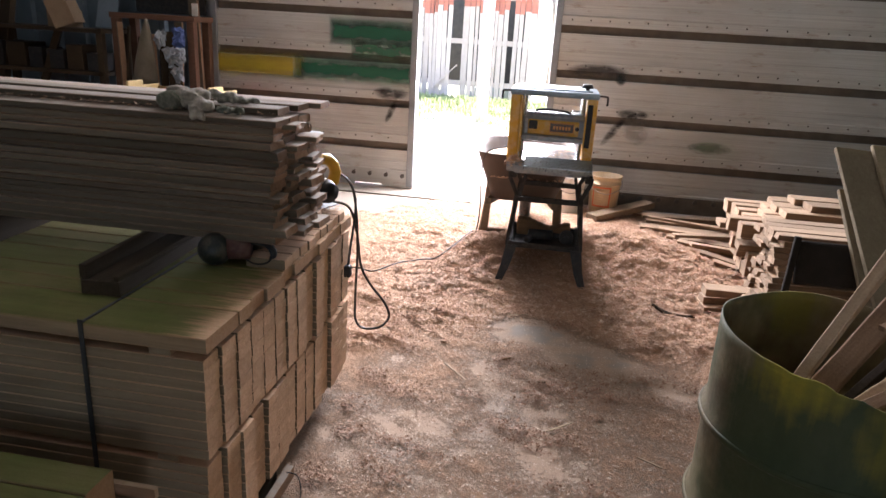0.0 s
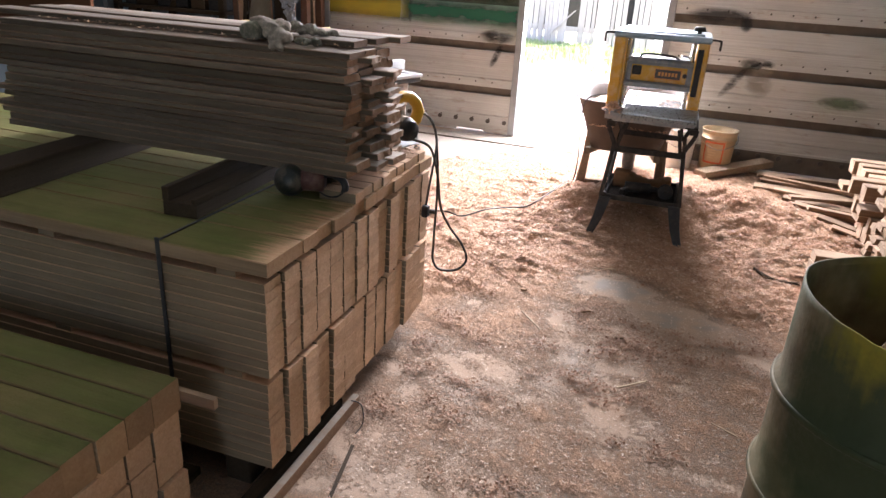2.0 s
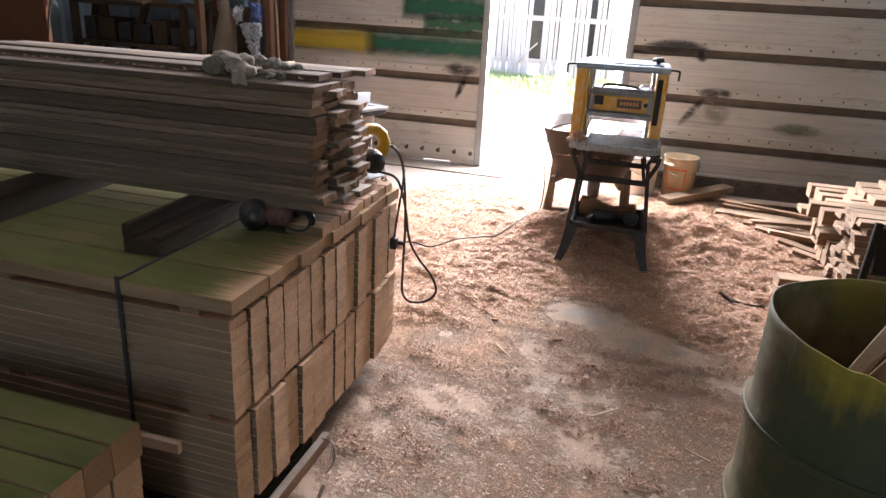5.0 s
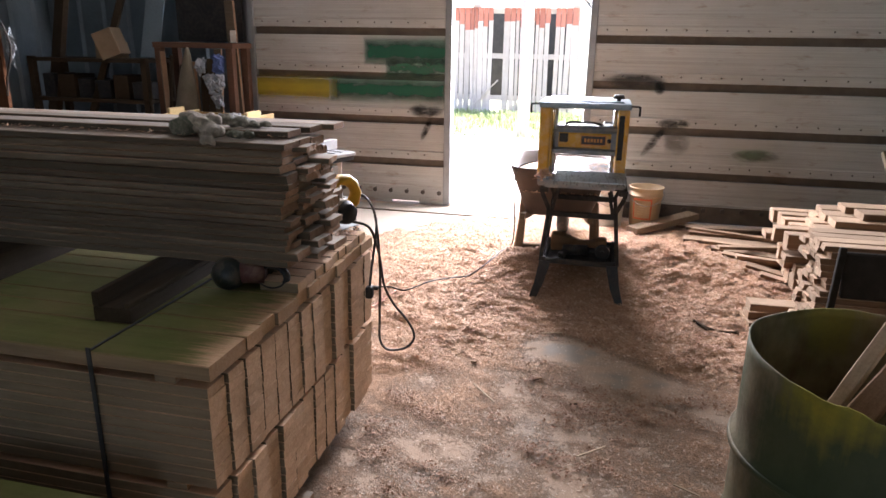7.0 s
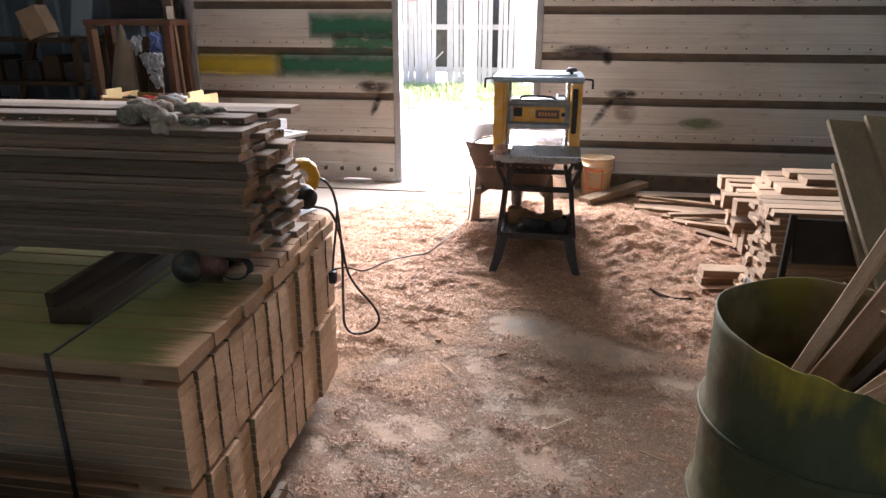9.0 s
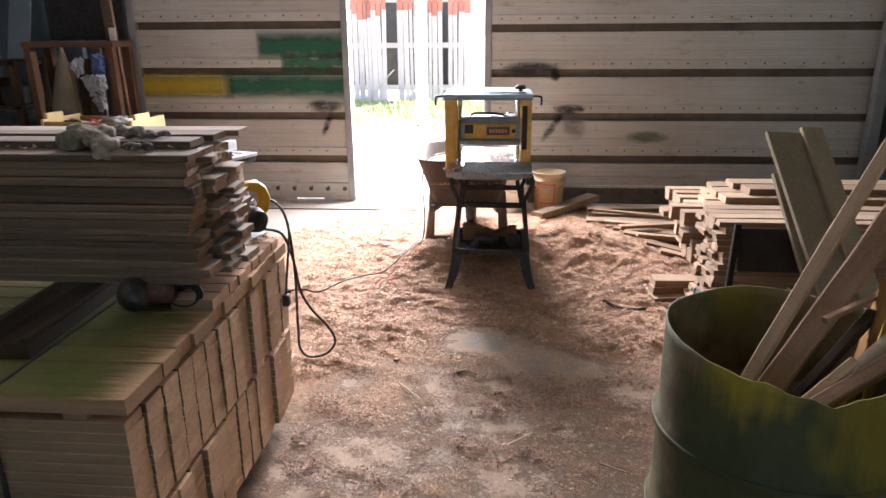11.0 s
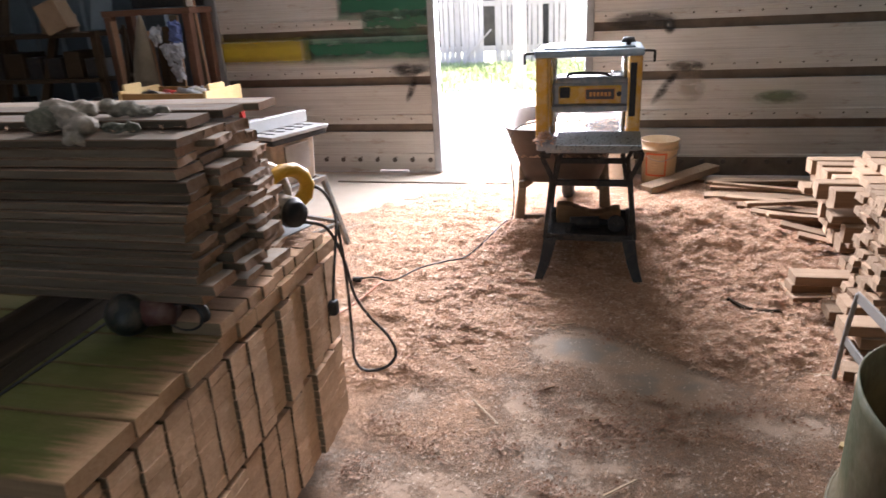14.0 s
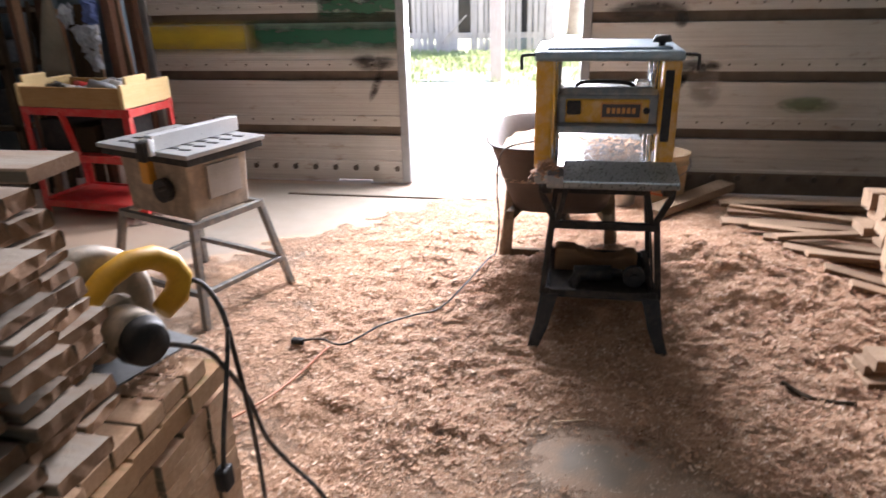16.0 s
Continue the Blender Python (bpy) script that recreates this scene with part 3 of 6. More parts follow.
def build_shell():
    sliding_door("door_1", -3.36, -1.36, FRONT, 0.378, 0.41, "tall sliding barn door leaf of steel cladding sprayed green and yellow")
    sliding_door("door_2", -0.06, 3.36, FRONT, 0.395, 0.39, "wide sliding barn door leaf of bare ribbed steel cladding")
    ribbed_wall("wall_north", (-3.56, 6.85), (WEST, 6.85), 0, TOP, BLUESHEET, "dark blue-grey ribbed sheet wall behind the tool bench")
    ribbed_wall("wall_west", (WEST, 6.9), (WEST, REAR), 0, TOP, BLUESHEET, "dark ribbed sheet metal side wall")
    ribbed_wall("wall_east", (EAST, REAR), (EAST, 6.9), 0, TOP, GREENSHEET, "dark green ribbed sheet metal side wall")
    # rear wall is out of view; the gap in it is added for fill
    for k, (x0, x1, z0, z1) in enumerate([(WEST, -0.6, 0, TOP), (1.2, EAST, 0, TOP), (-0.6, 1.2, 2.5, TOP)]):
        tagged(part("wall_south_%d" % (k + 1), one_box(((x0 + x1) / 2, REAR - 0.06, (z0 + z1) / 2), (x1 - x0, 0.12, z1 - z0)), BLUESHEET), "plain dark sheet metal rear wall", "wall", kind="structure")
    tagged(part("wall_lintel", one_box(((WEST + EAST) / 2, 6.95, 4.72), (EAST - WEST, 0.1, 1.0)), GALV), "sheet steel header above the sliding doors", "wall", kind="structure")
    tagged(part("door_post", one_box((-3.47, 6.62, 2.2), (0.15, 0.16, 4.4), bevel=0.01), GALV), "grey galvanised steel door post", "post", kind="structure")
    tagged(part("corner_post", one_box((3.30, 6.36, 2.6), (0.10, 0.09, 5.2), bevel=0.008), GALV), "grey steel corner post beside the wide door", "post", kind="structure")
    tagged(part("ceiling", one_box(((WEST + EAST) / 2, 0.45, TOP + 0.06), (EAST - WEST + 0.4, 13.1, 0.12)), ROOFTIN), "dull grey sheet metal roof underside", "ceiling", kind="structure")
    paint("green_paint_band", -2.56, -1.335, 0.975, 1.235, SPRAY_GREEN, "dark green spray paint band on steel cladding")
    paint("yellow_paint_band", -3.40, -2.44, 0.975, 1.235, SPRAY_YELLOW, "yellow spray paint block on steel cladding")
    paint("green_paint_patch", -2.20, -1.335, 1.325, 1.60, SPRAY_GREEN, "dark green spray paint patch on steel cladding")
    paint("faded_green_streak", -1.98, -1.335, 1.22, 1.40, SPRAY_FADED, "faded green overspray streak on steel cladding")
    paint("black_paint_mark", -1.76, -1.40, 0.85, 0.99, SPRAY_BLACK, "small black sprayed mark on steel cladding")
    paint("black_paint_slash", 0.50, 0.58, 0.55, 0.90, SPRAY_BLACK, "thin black sprayed slash on steel cladding", 35)
    paint("black_paint_slash", -1.60, -1.53, 0.62, 0.90, SPRAY_BLACK, "thin black sprayed slash on steel cladding", 25)
    paint("black_paint_drip", 0.50, 0.60, 1.13, 1.26, SPRAY_BLACK, "black paint drip below a stroke on cladding")
    paint("grey_smear", 0.62, 0.86, 0.60, 0.90, SPRAY_SMEAR, "faint dark smear on the steel cladding", -20)
    paint("black_paint_mark", 0.55, 0.85, 0.84, 0.94, SPRAY_BLACK, "small black sprayed mark above a slash")
    paint("light_green_spot", 1.20, 1.62, 0.575, 0.70, SPRAY_LIGHTGREEN, "small light green sprayed spot on cladding")
    paint("black_paint_stroke", 0.04, 0.62, 1.18, 1.32, SPRAY_BLACK, "black spray paint stroke on steel cladding")


build_floor()
build_shell()
tagged(part("door_track", one_box((-1.45, 6.16, 0.006), (1.5, 0.022, 0.012), bevel=0.002), RUST_AND_SHADE), "thin rusty steel door track let into the concrete", "track", kind="structure")

# ---- outside ----


def build_outside():
    bm = bmesh.new()
    bm.faces.new([bm.verts.new(p) for p in ((-300, -300, -0.32), (300, -300, -0.32), (300, 300, -0.32), (-300, 300, -0.32))])
    far = [bm.verts.new(p) for p in ((-60, 6.95, -0.02), (60, 6.95, -0.02), (60, 60, -0.02), (-60, 60, -0.02))]
    bm.faces.new(far)
    tagged(part("ground", bm, GROUND), "pale gravel yard with patches of spring grass", "ground", kind="structure")


build_outside()
# ---- lumber ----
rnd = random.Random(4)


def board_mesh(name, length, width, thick, mat, bevel=0.0015, ragged=0.0, seed=0):
    """One sawn board along -x from its end at the origin, its edges eased; ragged: how unevenly the near end is cut."""
    bm = bmesh.new()
    box(bm, (-length / 2, 0, thick / 2), (length, width, thick))
    e = [e for e in bm.edges if abs(e.verts[0].co.x - e.verts[1].co.x) > 0.5 * length]
    bmesh.ops.bevel(bm, geom=e, offset=bevel, segments=1, affect='EDGES')
    if ragged:
        r = random.Random(seed)
        slant, dip = r.uniform(-1, 1) * ragged, r.uniform(-1, 1) * ragged * 0.5
        ends = [e for e in bm.edges if e.verts[0].co.x > -1e-4 and e.verts[1].co.x > -1e-4 and abs(e.verts[0].co.y - e.verts[1].co.y) > 0.5 * width]
        bmesh.ops.subdivide_edges(bm, edges=ends, cuts=4)
        for v in bm.verts:
            if v.co.x > -1e-4:
                v.co.x += slant * v.co.y / width + dip * (v.co.z / thick - 0.5) + r.uniform(-0.35, 0.2) * ragged
        # the far end a little out of true
        for v in bm.verts:
            if v.co.x < -0.5 * length:
                v.co.y += r.uniform(-1, 1) * 0.002
    return mesh_of(bm, name, mat)


def build_bundle():
    """The waist-high bundle: two tiers of narrow boards in columns, stickers between, and sprayed boards on top."""
    b = thing("lumber_bundle", "large bundle of sawn pine boards with green sprayed top", "lumber stack")
    x1, y0, y1 = -0.80, 1.425, 2.66
    n = 14
    w = (y1 - y0) / n
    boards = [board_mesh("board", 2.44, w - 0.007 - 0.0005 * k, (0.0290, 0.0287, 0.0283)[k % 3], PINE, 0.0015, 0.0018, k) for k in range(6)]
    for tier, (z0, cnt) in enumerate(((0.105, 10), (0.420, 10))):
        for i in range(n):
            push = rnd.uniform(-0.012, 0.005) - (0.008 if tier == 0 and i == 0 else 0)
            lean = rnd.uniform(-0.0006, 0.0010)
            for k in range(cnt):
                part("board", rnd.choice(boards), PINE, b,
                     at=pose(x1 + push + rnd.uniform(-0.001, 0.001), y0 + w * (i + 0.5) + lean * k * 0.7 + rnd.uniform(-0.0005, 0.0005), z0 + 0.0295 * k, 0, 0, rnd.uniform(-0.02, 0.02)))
    for z in (0.400, 0.716):
        for x in (-0.93, -1.55, -2.15, -2.85):
            part("sticker", one_box((x, (y0 + y1) / 2, z + 0.0095), (0.06, y1 - y0 - 0.01, 0.0185)), PINE, b)
    wide = []
    for ww in (0.185, 0.09, 0.09, 0.14, 0.09, 0.09, 0.14, 0.09, 0.09, 0.09, 0.14):
        wide.append((sum(k[1] for k in wide), ww))
    for k, (o, ww) in enumerate(wide):
        part("top_board", board_mesh("top_board", 2.5, ww - 0.004, 0.042, PINE_GREEN, 0.003), PINE_GREEN, b, "green sprayed board",
             at=pose(x1 + 0.002 + rnd.uniform(-0.008, 0.006), y0 - 0.004 + o + ww / 2, 0.7365, 0, 0, rnd.uniform(-0.1, 0.1)))
    for k in range(9):
        yy = 1.98 + 0.073 * k
        part("end_block", one_box((-0.868, yy, 0.797), (0.13 + rnd.uniform(-0.02, 0.01), 0.068, 0.034), bevel=0.003), PINE, b)
    for x in (-0.95, -1.9, -2.9):
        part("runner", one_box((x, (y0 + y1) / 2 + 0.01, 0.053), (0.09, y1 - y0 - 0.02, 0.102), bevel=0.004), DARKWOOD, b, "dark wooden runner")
    strap = bmesh.new()
    x = -1.14
    for c, s in (((x, y0 - 0.004, 0.45), (0.013, 0.003, 0.68)), ((x, (y0 + y1) / 2, 0.7812), (0.009, y1 - y0 + 0.012, 0.002))):
        box(strap, c, s)
    part("strap", strap, worn("black_strap", (0.02, 0.02, 0.02), (0.04, 0.04, 0.04), 0.5), b, "black steel binding strap")
    return b


def build_low_bundle():
    b = thing("low_lumber_bundle", "low bundle of square pine timbers with bright green tops", "lumber stack")
    x1, y1 = -0.945, 1.235
    for i, w in enumerate([0.10, 0.088, 0.088, 0.09, 0.14, 0.14, 0.14]):
        yc = y1 - sum([0.10, 0.088, 0.088, 0.09, 0.14, 0.14, 0.14][:i]) - w / 2
        for tier in range(5):
            z = 0.03 + tier * 0.096
            if tier == 4:
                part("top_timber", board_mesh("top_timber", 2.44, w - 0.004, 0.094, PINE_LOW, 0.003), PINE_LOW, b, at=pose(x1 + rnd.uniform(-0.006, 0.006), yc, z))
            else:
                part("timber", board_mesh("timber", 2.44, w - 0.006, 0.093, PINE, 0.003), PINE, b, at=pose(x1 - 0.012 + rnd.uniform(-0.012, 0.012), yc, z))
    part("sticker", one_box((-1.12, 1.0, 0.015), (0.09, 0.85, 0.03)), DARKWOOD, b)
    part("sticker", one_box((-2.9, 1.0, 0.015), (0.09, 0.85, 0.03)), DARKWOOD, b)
    part("spacer_board", one_box((-1.0, 1.242, 0.452), (0.31, 0.015, 0.03)), PALE, b)
    return b


def build_upper_stack():
    """Loose, greyed thin boards lying on the bundle, ends uneven."""
    s = thing("board_stack", "uneven stack of dusty greyed pine boards lying across bearers", "lumber stack")
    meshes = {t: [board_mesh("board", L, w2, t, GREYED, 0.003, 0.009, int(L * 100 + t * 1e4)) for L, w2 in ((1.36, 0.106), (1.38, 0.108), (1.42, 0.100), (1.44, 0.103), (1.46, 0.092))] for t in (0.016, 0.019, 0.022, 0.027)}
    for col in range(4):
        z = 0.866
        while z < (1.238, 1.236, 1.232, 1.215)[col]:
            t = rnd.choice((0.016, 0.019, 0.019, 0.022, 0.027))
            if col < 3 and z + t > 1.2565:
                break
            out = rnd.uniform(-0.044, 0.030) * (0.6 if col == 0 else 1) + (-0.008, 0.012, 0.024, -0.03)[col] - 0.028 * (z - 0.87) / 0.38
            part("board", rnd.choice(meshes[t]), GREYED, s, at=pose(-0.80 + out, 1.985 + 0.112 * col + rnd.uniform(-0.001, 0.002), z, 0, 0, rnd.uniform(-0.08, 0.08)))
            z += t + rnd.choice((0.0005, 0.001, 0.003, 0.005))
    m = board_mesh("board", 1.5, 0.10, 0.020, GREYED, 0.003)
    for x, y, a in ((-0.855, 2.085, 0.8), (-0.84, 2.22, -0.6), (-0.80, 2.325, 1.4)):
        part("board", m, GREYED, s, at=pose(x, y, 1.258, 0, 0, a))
    return s


def build_bearers():
    a = thing("angle_bearer", "dark grooved wooden beam lying on the green boards", "beam")
    m = pose(-1.208, 1.61, 0.7785, 0, 0, 3.0)
    part("base_board", one_box((0, 0.36, 0.022), (0.115, 0.74, 0.044), m, 0.003), DARKWOOD, a)
    part("side_board", one_box((-0.047, 0.36, 0.0665), (0.022, 0.74, 0.043), m, 0.003), DARKWOOD, a)
    part("side_strip", one_box((0.049, 0.36, 0.0525), (0.016, 0.74, 0.015), m, 0.003), DARKWOOD, a)
    b = thing("bearer", "dark rough wooden bearer under the board stack", "beam")
    part("beam", one_box((0, 0.5, 0.044), (0.13, 1.05, 0.088), pose(-1.84, 1.50, 0.7785, 0, 0, 3), 0.006), DARKWOOD, b)
    c = thing("bearer", "short wooden bearer under the board stack", "beam")
    part("beam", one_box((0, 0.22, 0.043), (0.09, 0.42, 0.086), pose(-0.96, 2.02, 0.7785), 0.005), GREYED, c)


build_bundle()
build_low_bundle()
build_upper_stack()
build_bearers()


def floor_board(name, label, a, b, w, h, mat, group="", roll=0.0):
    """A loose board from a to b, each given at its underside's middle."""
    a, b = Vector(a), Vector(b)
    d = b - a
    m = Matrix.Translation(a) @ d.to_track_quat("Y", "Z").to_matrix().to_4x4() @ pose(0, 0, 0, 0, roll, 0)
    bm = bmesh.new()
    L = d.length
    box(bm, (0, L / 2, h / 2), (w, L, h), bevel=min(0.003, h * 0.2))
    ob = part(name, bm, mat, at=m)
    return tagged(ob, label, "board", group)


def build_right_piles():
    p = thing("front_board_pile", "tight knee-high pile of narrow pine strips, ends showing", "lumber stack")
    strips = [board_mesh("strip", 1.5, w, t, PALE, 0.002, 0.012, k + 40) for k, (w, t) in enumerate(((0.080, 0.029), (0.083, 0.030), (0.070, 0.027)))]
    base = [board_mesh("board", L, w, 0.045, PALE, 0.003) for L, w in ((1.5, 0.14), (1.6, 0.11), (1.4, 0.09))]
    for x in (1.45, 2.2):
        part("bearer", one_box((x, 3.62, 0.011), (0.08, 0.8, 0.022)), DARKWOOD, p)
    z = 0.023
    for layer in range(4):
        y = 3.28 + 0.03 * layer + rnd.uniform(-0.02, 0.02)
        while y < 3.98 - 0.03 * layer:
            part("board", rnd.choice(base), PALE, p, at=pose(1.10 + 1.5 + rnd.uniform(-0.10, 0.08) - 0.03 * (layer == 1), y + 0.07, z, 0, 0, rnd.uniform(-3, 3)))
            y += 0.15 + rnd.uniform(0, 0.03)
        z += 0.0465
    while z < 0.655:
        for col in range(4):
            k = rnd.randrange(3)
            part("strip", strips[k], PALE, p, at=pose(1.15 + rnd.uniform(-0.03, 0.03), 3.465 + 0.086 * col + rnd.uniform(-0.006, 0.006), z, 0, 0, 180 + rnd.uniform(-1.2, 1.2)))
        z += 0.0315
    q = thing("back_board_pile", "loose pile of pale pine timbers with ragged ends", "lumber stack")
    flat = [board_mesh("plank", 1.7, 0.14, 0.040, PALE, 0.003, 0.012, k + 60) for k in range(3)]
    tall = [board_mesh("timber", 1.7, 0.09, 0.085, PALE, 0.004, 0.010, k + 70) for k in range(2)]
    z = 0.012
    spec = ((4.10, 4.95, 1.42, 1), (4.12, 4.95, 1.40, 0), (4.14, 5.0, 1.38, 1), (4.20, 4.95, 1.36, 0), (4.16, 4.95, 1.33, 1), (4.20, 4.95, 1.28, 0), (4.2, 4.85, 1.26, 0), (4.2, 4.85, 1.22, 1), (4.2, 4.7, 1.40, 0), (4.25, 4.62, 1.50, 0), (4.3, 4.6, 1.56, 0))
    for y0, y1, x0, on_edge in spec:
        y = y0
        while y < y1:
            w = 0.09 if on_edge else 0.14
            part("timber" if on_edge else "plank", rnd.choice(tall if on_edge else flat), PALE, q, at=pose(x0 + rnd.uniform(-0.10, 0.10), y + w / 2, z, 0, 0, 180 + rnd.uniform(-2, 2)))
            y += w + rnd.uniform(0.012, 0.06)
        z += 0.087 if on_edge else 0.042
    for x, y, a in ((1.72, 5.5, -3), (1.80, 5.66, 2)):
        for k in range(8):
            part("plank", flat[0], PALE, q, at=pose(x + rnd.uniform(-0.1, 0.1), y, 0.012 + 0.042 * k, 0, 0, 180 + a + rnd.uniform(-1.5, 1.5)))
    slats = ((0.80, 6.28, 2.1, 6.10, 0.10, 0), (0.86, 6.12, 2.0, 6.16, 0.07, 1), (0.81, 5.80, 1.75, 5.72, 0.12, 0), (0.88, 5.98, 1.9, 5.80, 0.08, 1), (1.0, 5.54, 1.62, 5.34, 0.09, 0),
             (1.04, 5.30, 1.6, 5.14, 0.09, 0), (0.94, 5.66, 1.7, 5.46, 0.07, 1), (1.14, 4.96, 1.5, 4.86, 0.09, 0), (0.90, 6.02, 1.8, 5.66, 0.05, 2), (1.10, 5.12, 1.7, 5.16, 0.06, 1), (1.02, 5.40, 1.72, 5.58, 0.06, 2), (1.2, 4.78, 1.5, 4.72, 0.08, 0))
    for x0, y0, x1, y1, w, up in slats:
        floor_board("slat", "thin pale pine slat lying on the shavings", (x0, y0, rise(x0, y0) + 0.008 + 0.022 * up), (x1, y1, 0.026 + 0.022 * up), w, 0.024, PALE, "slats on the floor")
    for k, (x0, y0, x1, y1, z) in enumerate(((0.98, 3.98, 1.5, 4.06, 0.02), (0.97, 4.08, 1.5, 4.16, 0.02), (0.98, 4.03, 1.5, 4.10, 0.067), (1.02, 3.30, 1.5, 3.22, 0.02), (1.04, 3.20, 1.5, 3.12, 0.02))):
        floor_board("offcut", "short pale pine offcut beside the pile", (x0, y0, z), (x1, y1, z), 0.09, 0.045, PALE, "offcuts by the pile")


build_right_piles()


def build_drum():
    """A steel drum with its top cut out, the rim dented, two rolling hoops."""
    d = thing("oil_drum", "open steel oil drum in grey-green paint with yellow runs", "drum", at=pose(0.77, 1.71, 0))
    R, H, seg = 0.287, 0.875, 72
    prof = [(0, 1.0), (0.02, 1.015), (0.05, 1.0)]
    for h in (0.335, 0.605):
        prof += [(h - 0.025, 1.0), (h - 0.012, 1.03), (h, 1.042), (h + 0.012, 1.03), (h + 0.025, 1.0)]
    prof += [(0.72, 1.0), (0.80, 1.0), (0.85, 1.0), (H, 1.0)]
    prof.sort()

    def edge(a):
        # the torn, dented front of the rim
        front = math.exp(-((((a + math.pi / 2 + 0.05) + math.pi) % math.tau - math.pi) / 0.75) ** 2)
        return -0.046 * front - 0.008 * math.sin(7 * a) * front - 0.006 * math.sin(19 * a) * front + 0.004 * math.sin(5 * a), 0.015 * front * math.sin(3 * a)

    rings = []
    for inner in (False, True):
        run = []
        for z, k in prof:
            ring = []
            for i in range(seg):
                a = i * math.tau / seg
                dz, dr = edge(a)
                u = max(0.0, (z - 0.62) / (H - 0.62))
                r = R * k - (0.004 if inner else 0) - dr * u * u
                ring.append((r * math.cos(a), r * math.sin(a), (z if not (inner and z == 0) else 0.012) + dz * u * u))
            run.append(ring)
        rings += run if not inner else run[::-1]
    bm = bmesh.new()
    made = loft(bm, rings)
    bm.faces.new(made[0])
    bm.faces.new(made[-1])
    part("shell", smooth(bm), DRUM, d)
    for h in (0.335, 0.605, 0.012):
        bm = bmesh.new()
        k0 = 1.04 if h > 0.1 else 1.012
        made = loft(bm, [[((R * k0 + 0.0045 * math.cos(b2)) * math.cos(a), (R * k0 + 0.0045 * math.cos(b2)) * math.sin(a), h + 0.010 * math.sin(b2)) for b2 in (j * math.tau / 8 for j in range(8))] for a in (i * math.tau / seg for i in range(seg + 1))])
        part("rolling_hoop" if h > 0.1 else "chime", smooth(bm), DRUM, d, "worn raised hoop")


build_drum()
# ---- the planer, its stand and what is round it ----
YELLOW = worn("yellow_tool_paint", (0.55, 0.26, 0.012), (0.68, 0.36, 0.02), 0.45, 0, 9, 0.15, (0.6, 0.45, 0.3), 0.35)
TOOLGREY = worn("grey_tool_casting", (0.16, 0.17, 0.18), (0.26, 0.27, 0.28), 0.45, 0.4, 9, 0.2, (0.5, 0.4, 0.3), 0.3)
TOPBLUE = worn("blue_grey_cover", (0.12, 0.18, 0.22), (0.22, 0.29, 0.33), 0.35, 0.2, 6, 0.15, (0.55, 0.47, 0.38), 0.15)
BLACK = worn("black_plastic", (0.012, 0.012, 0.013), (0.03, 0.03, 0.03), 0.5, 0, 10, 0.2, (0.35, 0.25, 0.17), 0.05)
BLACKSTEEL = worn("black_painted_steel", (0.012, 0.012, 0.012), (0.026, 0.025, 0.024), 0.6, 0.0, 8, 0.2, (0.42, 0.30, 0.2), 0.06)
POLISHED = worn("polished_bed_steel", (0.52, 0.53, 0.54), (0.66, 0.67, 0.68), 0.18, 0.95, 8, 0.08)
DARKBED = worn("dark_feed_table", (0.17, 0.19, 0.19), (0.27, 0.29, 0.29), 0.30, 0.6, 8, 0.04)
PLATE = worn("dark_name_plate", (0.03, 0.02, 0.015), (0.07, 0.045, 0.03), 0.4)
ORANGE_LINE = worn("orange_print", (0.55, 0.20, 0.03), (0.62, 0.26, 0.05), 0.5)
BROWNTUB = worn("rusty_brown_tub", (0.06, 0.04, 0.03), (0.115, 0.078, 0.056), 0.7, 0.2, 6, 0.4)
HANDLEWOOD = timber("worn_handle_wood", (0.18, 0.12, 0.075), (0.33, 0.24, 0.16), "y")
SHAVINGS = timber("loose_shavings", (0.50, 0.30, 0.17), (0.82, 0.60, 0.40), "y", vary=0.1)
WHITEPLASTIC = worn("dusty_white_plastic", (0.62, 0.60, 0.55), (0.74, 0.72, 0.67), 0.5, 0, 6, 0.1, (0.55, 0.42, 0.3), 0.4)
CREAMPLASTIC = worn("cream_plastic", (0.42, 0.29, 0.15), (0.52, 0.38, 0.22), 0.5, 0, 6, 0.1, (0.5, 0.38, 0.25), 0.3)
REDPRINT = worn("red_label_print", (0.55, 0.10, 0.03), (0.62, 0.15, 0.05), 0.5)


for dull in (BLACK, BLACKSTEEL):
    dull.node_tree.nodes["Principled BSDF"].inputs["Specular IOR Level"].default_value = 0.22


